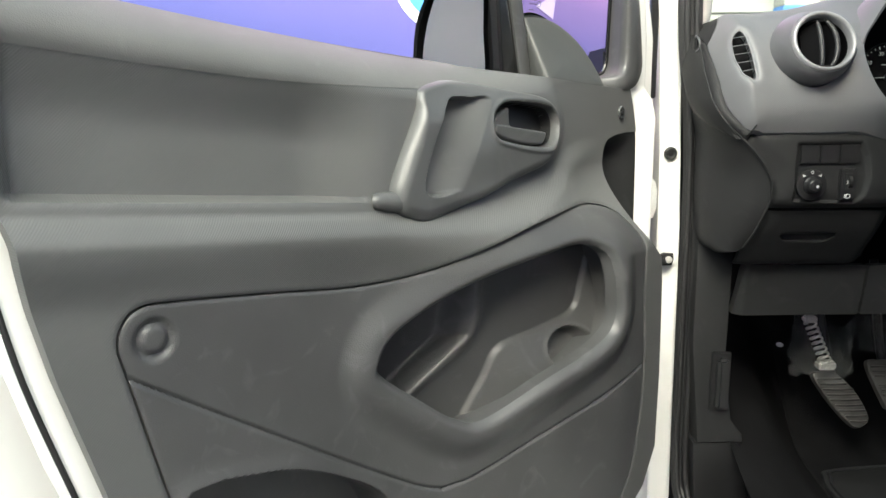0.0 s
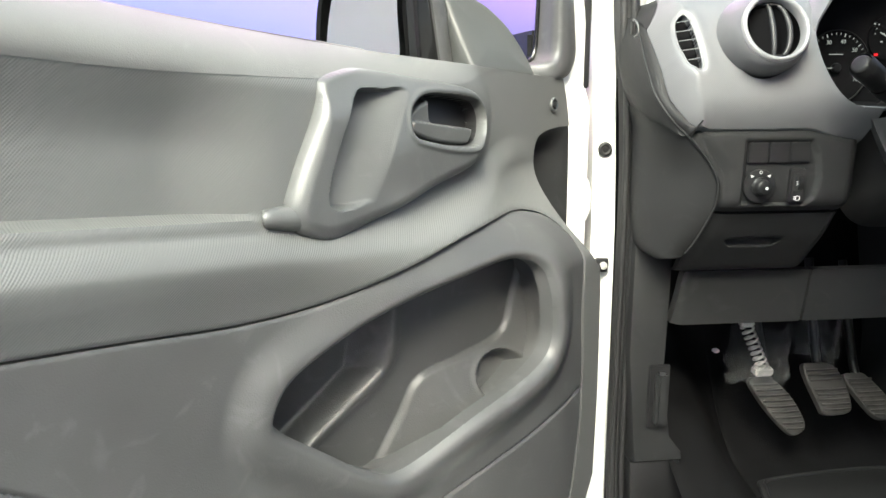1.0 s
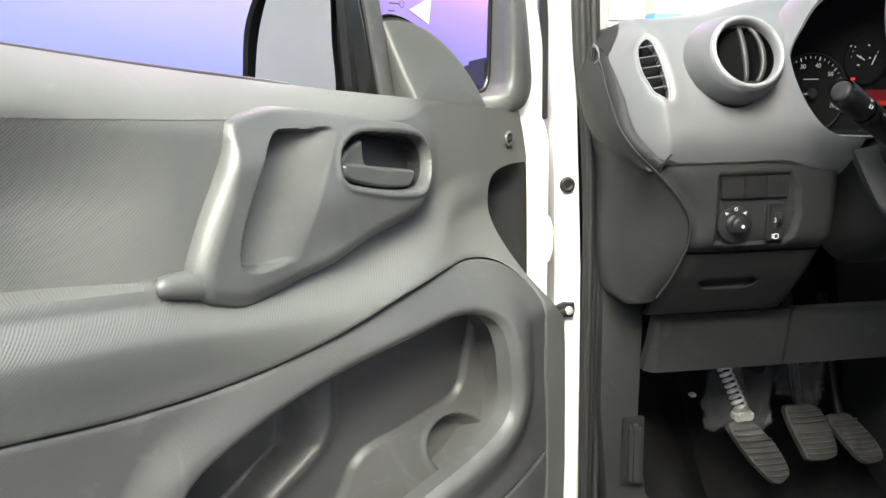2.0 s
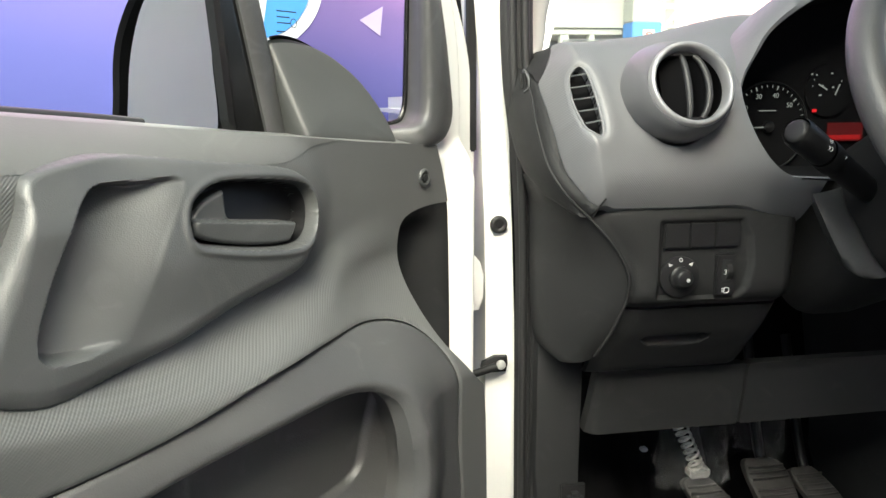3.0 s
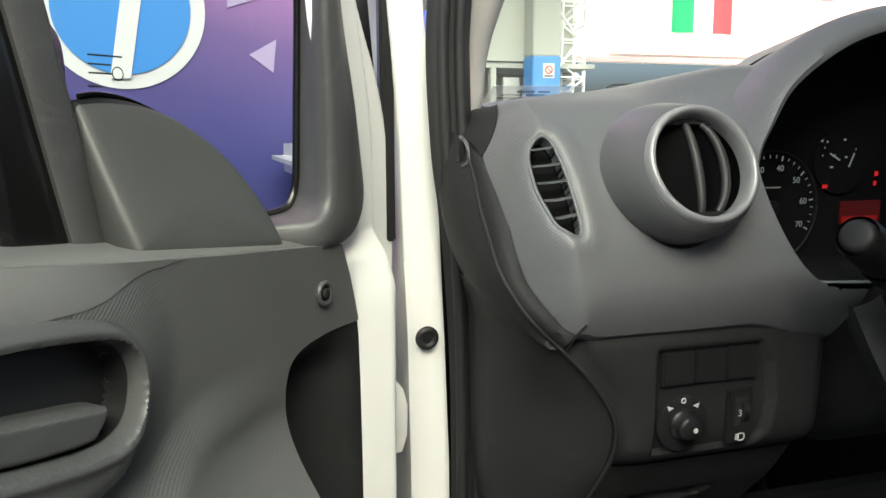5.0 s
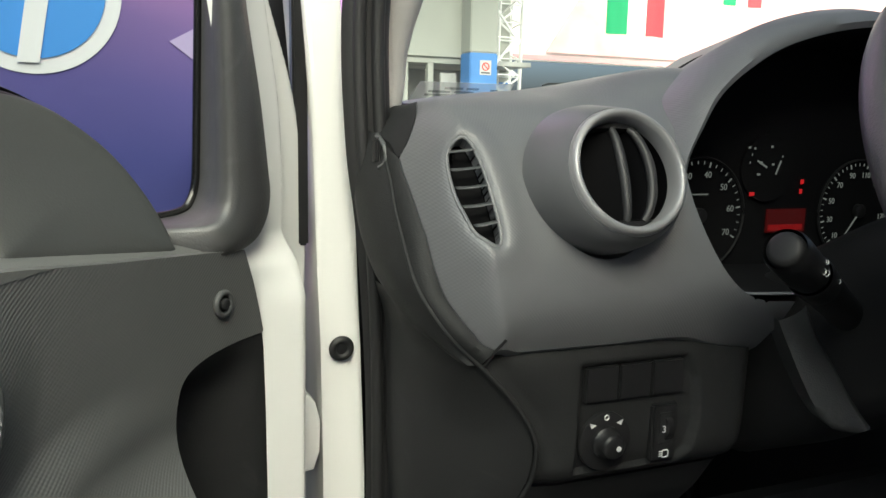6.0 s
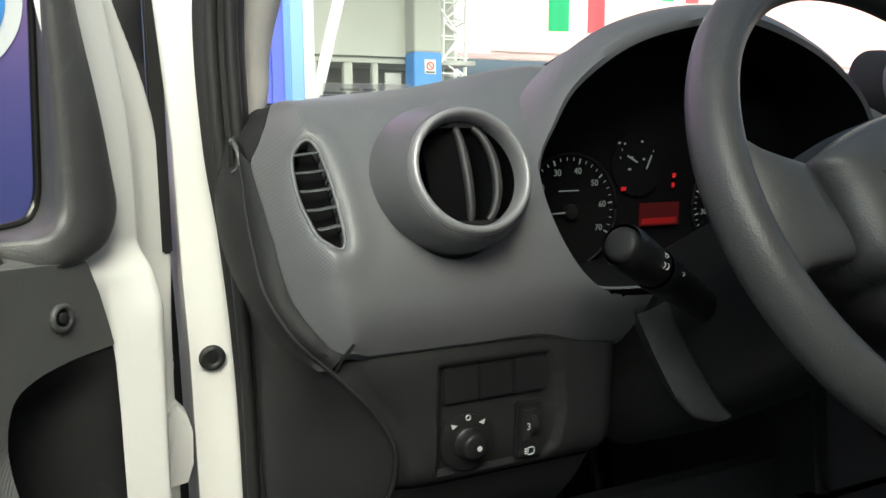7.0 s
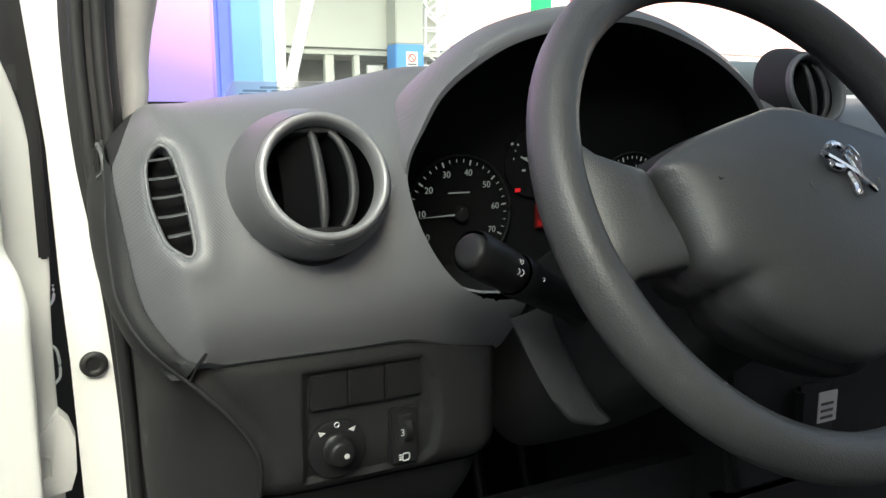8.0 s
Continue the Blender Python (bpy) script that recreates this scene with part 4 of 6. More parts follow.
    for inset, out in ((0.0, -0.040), (0.0, -0.012), (0.0002, 0.0), (0.002, 0.0035), (0.005, 0.005), (0.012, 0.006), (0.025, 0.0075), (0.045, 0.0085)):
        dist = np.linalg.norm(mid - sail, axis=1)[:, None]
        p = sail + (mid - sail) / dist * np.minimum(inset, 0.7 * dist)
        face = 0.399 - 0.1357 * p[:, 0] - 0.4715 * p[:, 1] - 0.006
        rings.append(DOOR.at(p[:, 0] - 0.008 * (out < -0.02), p[:, 1], np.maximum(face + out, -0.088)))
    cover = loft("mirror_mount_cover", rings, SAIL_GREY, door, "grey sail-shaped mirror cover", cap=True, sharp=50)
    pick = range(2, 46)
    tube("gasket", rings[1][pick] + np.array((0, 0, 0.0015)), 0.0022, GLOSS_BLACK, cover, "thin black gasket", 8)
    # black strip drawn as the shadow line below the cover
    tube("foot_shadow_line", rings[2][50:66] + np.array((0, 0, -0.0015)), 0.0025, RUBBER, cover, "black strip for the shadow line under the cover", 8)
    # weather strip along the glass
    us = np.linspace(0.30, 0.99, 24)
    tube("weather_strip", DOOR.at(us, sill_at(us) + 0.004, 0 * us - 0.098), 0.006, RUBBER, door, "black rubber strip", 8)
    for name, u0, u1, h0, h1 in (("quarter_glass", -0.075, 0.15, -0.059, -0.087), ("window_glass", 0.17, 1.0, -0.102, -0.102)):
        bm = bmesh.new()
        vs = [bm.verts.new(DOOR.at(np.array(u), np.array(v), np.array(h))) for u, v, h in ((u0, 0.86, h0), (u1, 0.86, h1), (u1 + 0.06, 1.20, h1), (u0 + 0.01, 1.20, h0))]
        bm.faces.new(vs)
        g = part(name, bm, QUARTER_PANE if name == "quarter_glass" else SIDE_PANE, door, "clear side glass")
        g.visible_shadow = False
        if name == "quarter_glass":
            for v0, ua, ub in ((1.012, 0.112, 0.138), (1.006, 0.121, 0.138), (1.000, 0.120, 0.138), (0.991, 0.128, 0.139)):
                q = [DOOR.at(np.array(u), np.array(v), np.array(-0.0670 - 0.12 * u)) for u, v in ((ua, v0), (ub, v0), (ub, v0 + 0.0012), (ua, v0 + 0.0012))]
                bm = bmesh.new()
                bm.faces.new([bm.verts.new(p) for p in q])
                part("print_line", bm, SMOOTH_GREY, g, "small grey print bar")
            tube("print_ring", ring_points(DOOR.at(np.array(0.116), np.array(1.001), np.array(-0.081)), DU, (0, 0, 1), 0.0045, 20), 0.0004, SMOOTH_GREY, g, "small printed ring", 5, closed=True, up=tuple(DN))
    return door


def door_mirror():
    ob = thing("door_mirror", "black door mirror outside the window", "mirror", DOOR.at(np.array(0.18), np.array(0.9), np.array(-0.15)))
    m = (0.95 * DU + 0.3 * DN).normalized()
    across = Vector((0, 0, 1)).cross(m).normalized()
    if across.dot(DN) < 0:
        across = -across
    org = Vector(DOOR.at(np.array(0.172), np.array(0.0), np.array(-0.15)))
    fm = Matrix((across, Vector((0, 0, 1)), across.cross(Vector((0, 0, 1))))).transposed().to_4x4()
    if (fm.to_3x3() @ Vector((0, 0, 1))).dot(m) < 0:
        across = -across
        fm = Matrix((across, Vector((0, 0, 1)), across.cross(Vector((0, 0, 1))))).transposed().to_4x4()
    sgn = 1 if across.dot(DN) > 0 else -1
    fm.translation = org
    rim = closed_spline([(sgn * x, z) for x, z in ((0.010, 0.875), (0.012, 0.96), (0.008, 1.05), (-0.04, 1.065), (-0.085, 1.045), (-0.118, 0.99), (-0.128, 0.93), (-0.126, 0.875), (-0.06, 0.862))], 8)
    pane = closed_spline([(sgn * x, z) for x, z in ((-0.003, 0.880), (-0.001, 0.96), (-0.005, 1.035), (-0.042, 1.052), (-0.078, 1.032), (-0.100, 0.985), (-0.111, 0.93), (-0.110, 0.885), (-0.06, 0.874))], 8)
    cx = sgn * -0.06
    rings = []
    for scale, z in ((0.93, -0.004), (0.97, 0.004), (1.0, 0.0), (1.03, -0.015), (1.02, -0.05), (0.85, -0.09), (0.4, -0.11)):
        rings.append(np.array([fm @ Vector((cx + (x - cx) * scale, 0.96 + (y - 0.96) * scale, z)) for x, y in rim]))
    loft("housing", rings, BLACK_PLASTIC, ob, "", cap=True)
    solid("mirror_glass", [tuple(p) for p in pane[::sgn]], fm @ pose(0, 0, -0.003), 0.003, MIRROR_GLASS, ob, "silvered mirror glass")
    box_part("arm", (0.09, 1.30, 0.83), (0.20, 1.40, 0.88), BLACK_PLASTIC, ob, "", 0.015)
    return ob


front_door()
door_mirror()


# ---- the dashboard ----
TILT_A = radians(35)
DASH = Sheet((0, 1.22, 0.85), (1, 0, 0), (0, math.sin(TILT_A), math.cos(TILT_A)), (0, -math.cos(TILT_A), math.sin(TILT_A)))
PROFILE = open_spline([(1.236, 0.765), (1.217, 0.795), (1.208, 0.83), (1.213, 0.868), (1.227, 0.90), (1.248, 0.935), (1.268, 0.96), (1.296, 0.981), (1.34, 0.994), (1.42, 1.0), (1.55, 1.0), (1.72, 0.995), (1.90, 0.985)], 8)
PROFILE_V = (PROFILE[:, 0] - 1.22) * math.sin(TILT_A) + (PROFILE[:, 1] - 0.85) * math.cos(TILT_A)
PROFILE_H = -(PROFILE[:, 0] - 1.22) * math.cos(TILT_A) + (PROFILE[:, 1] - 0.85) * math.sin(TILT_A)


def dash_v(z, y=None):
    """The sheet's v for a height on the dashboard's profile, or for a height and depth."""
    if y is None:
        y = np.interp(z, PROFILE[:60, 1], PROFILE[:60, 0])
    return (y - 1.22) * math.sin(TILT_A) + (z - 0.85) * math.cos(TILT_A)


OPENING = [(0.671, 0.912), (0.675, 0.940), (0.690, 0.965), (0.712, 0.994), (0.750, 1.020), (0.79, 1.038), (0.852, 1.053), (0.909, 1.057), (0.975, 1.041), (1.024, 1.017), (1.061, 0.984), (1.080, 0.93), (1.07, 0.87), (1.03, 0.835), (0.90, 0.825), (0.77, 0.828), (0.726, 0.833), (0.698, 0.850), (0.678, 0.880)]
OPENING_XZ = closed_spline(OPENING, 6)
FACE_Y = 1.225
FASCIA_LEFT = open_spline([(0.4583, 0.130), (0.4580, 0.1124), (0.4595, 0.0833), (0.4614, 0.0545), (0.4654, 0.020), (0.4731, -0.0063), (0.4881, -0.0318), (0.500, -0.0415)], 6)
FASCIA_LOW = open_spline([(0.52, 0.8015), (0.60, 0.801), (0.665, 0.800), (0.71, 0.787), (0.757, 0.779)], 6)
LOW_V = np.array([float(dash_v(z)) for z in FASCIA_LOW[:, 1]])
FASCIA_TOP = open_spline([(0.52, float(dash_v(0.985, 1.90))), (0.500, float(dash_v(1.0, 1.5))), (0.488, float(dash_v(0.998, 1.40))), (0.474, 0.18), (0.462, 0.15)], 6)
FASCIA = np.array([tuple(q) for q in FASCIA_LEFT] + [(x, dash_v(z)) for x, z in [*FASCIA_LOW, (0.772, 0.832), (1.04, 0.832), (1.06, 0.78), (1.95, 0.78)]] + [(1.95, dash_v(0.985, 1.90)), *FASCIA_TOP])
CORNER = open_spline([(0.445, 0.128), (0.458, 0.133), (0.468, 0.150), (0.482, 0.185), (0.500, 0.22), (0.53, float(dash_v(1.0, 1.60))), (0.55, float(dash_v(0.985, 1.92)))], 6)
CORNER = np.concatenate([CORNER, [(0.40, float(dash_v(0.985, 1.92))), (0.40, 0.128)]])
SLOT = closed_spline([(0.486, 0.957), (0.4780, 0.949), (0.4772, 0.925), (0.4805, 0.905), (0.4860, 0.889), (0.4970, 0.880), (0.5030, 0.886), (0.5015, 0.915), (0.4985, 0.938), (0.4940, 0.954)], 6)
SLOT_UV = np.array([(x, float(dash_v(z))) for x, z in SLOT])
VENT_C = Vector((0.5905, 1.196, 0.9335))
VENT_N = Vector((0.0, -0.93, 0.37)).normalized()
VENT_U = Vector((0, 0.37, 0.93)).normalized()


def end_drop(u, v):
    """How far the fascia's end turns away towards the door."""
    start = np.interp(v, [-0.042, -0.030, -0.0063, 0.02, 0.05], [0.508, 0.503, 0.497, 0.493, 0.490])
    return 0.050 * np.clip((start - u) / 0.030, 0, 1.25) ** 1.6


def fascia_height(u, v):
    h = np.interp(v, PROFILE_V, PROFILE_H)
    h = h - end_drop(u, v)
    # the swelling that carries the instrument hood
    cowl = smooth01((u - 0.60) / 0.13) * smooth01((1.20 - u) / 0.15)
    h = h + 0.052 * cowl * smooth01((v - 0.115) / 0.10) * smooth01((0.36 - v) / 0.2)
    # the surface rises to meet the hood's rim
    near = edge_distance(u, 0.85 + v * math.cos(TILT_A) + h * math.sin(TILT_A), OPENING_XZ)
    h = h + 0.015 * np.exp(-(np.maximum(near - 0.012, 0) / 0.040) ** 2) * smooth01((0.17 - v) / 0.06)
    # the top falls away towards the door, and the lower edge rolls under
    h = h - 0.030 * smooth01((0.62 - u) / 0.15) * smooth01((v - 0.15) / 0.08)
    h = h - 0.008 * np.clip(1 - (v - np.interp(u, FASCIA_LOW[:, 0], LOW_V)) / 0.030, 0, 1) ** 2 * smooth01((u - 0.500) / 0.02)
    # the moulded surround of the slot outlet
    d = edge_distance(u, v, SLOT_UV)
    h = h + 0.0022 * np.exp(-((d - 0.010) / 0.010) ** 2) - 0.003 * np.clip(1 - d / 0.005, 0, 1) ** 2
    return h


def hood_clear(u, v):
    """Positive where the fascia would stand inside the instrument opening."""
    p = DASH.at(u, v, fascia_height(u, v))
    return np.where(p[..., 1] < 1.42, 0.003 - edge_distance(u, p[..., 2], OPENING_XZ), -1.0)


def upper_dash():
    dash = thing("dashboard", "two-tone grey plastic van dashboard", "dashboard", (1.0, 1.4, 0.8))
    hole = np.array([(x, float(dash_v(z, FACE_Y))) for x, z in OPENING_XZ])
    hub = (VENT_C - DASH.o)
    hu, hv = hub.x, hub.dot(DASH.v)
    moulded("upper_fascia", DASH, (0.43, 1.96, -0.07, 0.52), 0.0025,
            lambda u, v: np.maximum.reduce([edge_distance(u, v, FASCIA), 0.022 * smooth01((v - float(dash_v(0.94, FACE_Y))) / 0.05) - edge_distance(u, v, hole), 0.0006 - edge_distance(u, v, CORNER), -edge_distance(u, v, SLOT_UV), 0.046 - np.hypot(u - hu, v - hv), hood_clear(u, v)]), fascia_height, DASH_GREY, dash, "light grey textured upper fascia", 0.012)
    moulded("corner_cap", DASH, (0.40, 0.60, 0.05, 0.52), 0.0025, lambda u, v: np.maximum(0.4575 - u, edge_distance(u, v, CORNER)), lambda u, v: fascia_height(u, v) - 0.0015, DARK_GREY, dash, "dark grey corner cap", 0.012)
    # instrument hood
    c = OPENING_XZ.mean(0)
    d = OPENING_XZ - c
    out = d / np.linalg.norm(d, axis=1)[:, None]
    topness = np.clip((OPENING_XZ[:, 1] - 0.90) / 0.12, 0, 1)
    rings = []
    for grow, y, drop in ((-0.012, 1.34, 0.0), (-0.004, 1.26, 0), (0.0, FACE_Y + 0.006, 0), (0.003, FACE_Y, 0), (0.009, FACE_Y - 0.002, 0), (0.018, FACE_Y + 0.006, 0), (0.024, FACE_Y + 0.03, 0.0), (0.024, 1.34, 0.004), (0.018, 1.46, 0.02), (0.0, 1.60, 0.05)):
        p = OPENING_XZ + out * grow * (0.35 + 0.65 * topness)[:, None]
        flare = max(y - 1.255, 0) * np.clip(-out[:, 0], 0, 1) if grow > 0 or y > 1.5 else 0
        p -= np.stack([0.40 * flare, 0.55 * flare], 1) if grow > 0 or y > 1.5 else 0
        rings.append(np.stack([p[:, 0], np.full(len(p), y) + (0.02 * np.clip((p[:, 1] - 0.9) / 0.15, 0, 1) if y < 1.33 else 0), p[:, 1] - drop * topness], 1))
    loft("instrument_hood", rings[3:], DASH_GREY, dash, "light grey instrument hood", sharp=60)
    loft("hood_lining", rings[:4], DIAL_BLACK, dash, "black hood lining", sharp=60)
    # lower dark panels
    face = Sheet((0, 0, 0), (1, 0, 0), (0, 0, 1), (0, -1, 0))
    low = open_spline([(1.232, 0.802), (1.222, 0.785), (1.222, 0.74), (1.224, 0.70), (1.232, 0.682), (1.250, 0.668), (1.275, 0.63), (1.305, 0.595), (1.335, 0.562), (1.362, 0.548), (1.368, 0.50), (1.374, 0.453)], 6)
    lz, ly = low[::-1, 1], low[::-1, 0]

    def low_height(x, z):
        h = -np.interp(z, lz, ly)
        edge = curve_at(z, [(0.60, 0.535), (0.66, 0.548), (0.70, 0.552), (0.735, 0.546), (0.77, 0.520), (0.80, 0.502)])
        return h - 0.007 * np.clip(1 - (x - edge) / 0.03, 0, 1) ** 2 - 0.05 * np.clip((x - 0.735) / 0.04, 0, 1) ** 2
    switch = np.array([(0.577, 0.780), (0.680, 0.780), (0.692, 0.760), (0.697, 0.725), (0.692, 0.695), (0.680, 0.682), (0.577, 0.686)])
    pan = np.array([(0.500, 0.8065), (0.52, 0.8005), (0.60, 0.800), (0.665, 0.799), (0.71, 0.786), (0.757, 0.778), (0.760, 0.73), (0.757, 0.671), (0.5425, 0.672), (0.5450, 0.69), (0.5425, 0.7174), (0.5315, 0.7404), (0.5155, 0.7623), (0.496, 0.785)])
    moulded("switch_panel", face, (0.49, 0.77, 0.66, 0.81), 0.0025, lambda x, z: edge_distance(x, z, pan) + 0.0006,
            lambda x, z: low_height(x, z) - 0.007 * smooth01((0.002 - edge_distance(x, z, switch)) / 0.007), DARK_GREY, dash, "dark grey switch panel", 0.012)
    lid = np.array([(0.5425, 0.669), (0.757, 0.668), (0.772, 0.60), (0.79, 0.552), (0.535, 0.556), (0.530, 0.60), (0.536, 0.63)])
    pull = closed_spline([(0.586, 0.622), (0.60, 0.607), (0.635, 0.605), (0.668, 0.606), (0.681, 0.622), (0.66, 0.625), (0.61, 0.625)], 5)
    moulded("fuse_box_lid", face, (0.52, 0.80, 0.545, 0.675), 0.0025, lambda x, z: edge_distance(x, z, lid) + 0.0008,
            lambda x, z: low_height(x, z) - 0.014 * smooth01(-edge_distance(x, z, pull) / 0.004) * smooth01((z - 0.603) / 0.016), DARK_GREY, dash, "dark grey fuse box lid with a finger pull", 0.012)
    knee = np.array([(0.562, 0.553), (0.786, 0.549), (0.782, 0.452), (0.552, 0.453)])
    moulded("knee_panel", face, (0.54, 0.80, 0.445, 0.56), 0.004, lambda x, z: edge_distance(x, z, knee) + 0.0008, lambda x, z: -np.interp(z, lz, ly) - 0.02 * np.clip(1 - (x - 0.55) / 0.02, 0, 1) ** 2, DARK_GREY, dash, "dark grey knee panel", 0.02)
    knee2 = np.array([(0.789, 0.549), (1.25, 0.545), (1.25, 0.452), (0.785, 0.452)])
    moulded("knee_panel", face, (0.77, 1.26, 0.445, 0.56), 0.006, lambda x, z: edge_distance(x, z, knee2) + 0.0008, lambda x, z: -np.interp(z, lz, ly), DARK_GREY, dash, "dark grey knee panel", 0.02)
    # end face between the fascia and the bead, and the two covers beside the door seal
    fu, fv = open_spline([tuple(q) for q in FASCIA_LEFT[::6]], 8).T
    rolled = DASH.at(fu, fv, fascia_height(fu, fv))
    bead = open_spline([(0.4545, 1.37, 0.957), (0.4531, 1.333, 0.9233), (0.450, 1.308, 0.8978), (0.4495, 1.285, 0.8736), (0.451, 1.262, 0.8466), (0.4591, 1.246, 0.8255), (0.4714, 1.236, 0.8075), (0.492, 1.2295, 0.7865)], 8)
    low_bead = open_spline([(0.492, 1.2295, 0.7865), (0.5146, 1.2255, 0.7623), (0.5305, 1.225, 0.7404), (0.5415, 1.227, 0.7174), (0.5440, 1.235, 0.690), (0.5415, 1.245, 0.668), (0.535, 1.268, 0.63), (0.527, 1.29, 0.60)], 8)
    rear = open_spline([(0.4561, 1.41, 0.9600), (0.4439, 1.408, 0.9236), (0.4411, 1.39, 0.8893), (0.4423, 1.37, 0.8615), (0.4477, 1.345, 0.8355), (0.4532, 1.315, 0.8194), (0.460, 1.285, 0.8048), (0.480, 1.245, 0.788)], 8)
    n = len(bead)
    strip_edge = np.stack([np.interp(np.linspace(0, 1, n), np.linspace(0, 1, len(rolled)), rolled[:, k]) for k in range(3)], 1)
    rows = [strip_edge + np.array((-0.0005, 0.002, 0))]
    for f in (0.3, 0.7, 1.0):
        rows.append(strip_edge + (bead - strip_edge) * f + np.array((-0.003, -0.003, 0)) * math.sin(f * math.pi))
    loft("end_face", rows, DARK_GREY, dash, "dark grey end face", closed=False, sharp=60)
    rows = [bead + np.array((0.002, 0.006, 0)), bead + np.array((-0.0012, 0.002, 0))]
    for f in (0.12, 0.4, 0.7, 0.92, 1.0):
        rows.append(bead + (rear - bead) * f + np.array((-0.004, -0.006, 0.0)) * math.sin(f * math.pi) + np.array((-0.001, 0.0015, 0)))
    rows.append(rear + np.array((0.002, 0.004, -0.003)))
    rows.append(rear + np.array((0.010, 0.05, -0.004)))
    loft("end_cover", rows, DARK_GREY, dash, "dark grey dashboard end cover", closed=False, sharp=60)
    tube("edge_bead", np.concatenate([bead, low_bead[1:]]), 0.0022, DARK_GREY, dash, "dark grey bead", 10)
    right = open_spline([(0.466, 1.262, 0.818), (0.4744, 1.243, 0.8035)] + [tuple(q + np.array((-0.001, 0.004, -0.001))) for q in low_bead[::8]] + [(0.5214, 1.30, 0.5905), (0.512, 1.32, 0.587)], 6)
    left = open_spline([(0.4560, 1.345, 0.825), (0.4640, 1.345, 0.800), (0.4667, 1.345, 0.785), (0.4678, 1.345, 0.76), (0.4683, 1.345, 0.74), (0.4686, 1.345, 0.72), (0.4690, 1.345, 0.69), (0.4695, 1.345, 0.668), (0.4715, 1.343, 0.63), (0.476, 1.34, 0.602), (0.484, 1.34, 0.590), (0.492, 1.34, 0.585)], 6)
    right = np.stack([np.interp(np.linspace(0, 1, len(left)), np.linspace(0, 1, len(right)), right[:, k]) for k in range(3)], 1)
    rows = [right + np.array((0.004, 0.02, 0))]
    for f in np.linspace(0, 1, 9):
        rows.append(right + (left - right) * f + np.array((-0.008, -0.016, 0)) * math.sin(f * math.pi) ** 0.8)
    rows.append(left + np.array((0.0, 0.04, 0)))
    loft("lower_cover", rows, DARK_GREY, dash, "dark grey lower end cover", closed=False, sharp=60)
    return dash


dash = upper_dash()


# ---- steering wheel ----
def bmesh_tubes(paths, radius, sides=8):
    """Several short rounded strokes in one bmesh."""
    bm = bmesh.new()
    for path in paths:
        p = open_spline([tuple(q) for q in path], 4)
        t = np.gradient(p, axis=0)
        rows = []
        for i in range(len(p)):
            d = Vector(t[i]).normalized()
            s = d.orthogonal().normalized()
            o = d.cross(s)
            r = radius * (0.6 if i in (0, len(p) - 1) else 1)
            rows.append([bm.verts.new(Vector(p[i]) + r * (s * math.cos(a) + o * math.sin(a))) for a in np.linspace(0, 2 * math.pi, sides, endpoint=False)])
        for a, b in zip(rows, rows[1:]):
            for k in range(sides):
                bm.faces.new((a[k], a[(k + 1) % sides], b[(k + 1) % sides], b[k]))
        bm.faces.new(rows[0][::-1])
        bm.faces.new(rows[-1])
    return bm


WHEEL_C, WHEEL_T = Vector((0.881, 1.046, 0.922)), radians(31)
WHEEL = axes(WHEEL_C, (1, 0, 0), (0, math.sin(WHEEL_T), math.cos(WHEEL_T)))


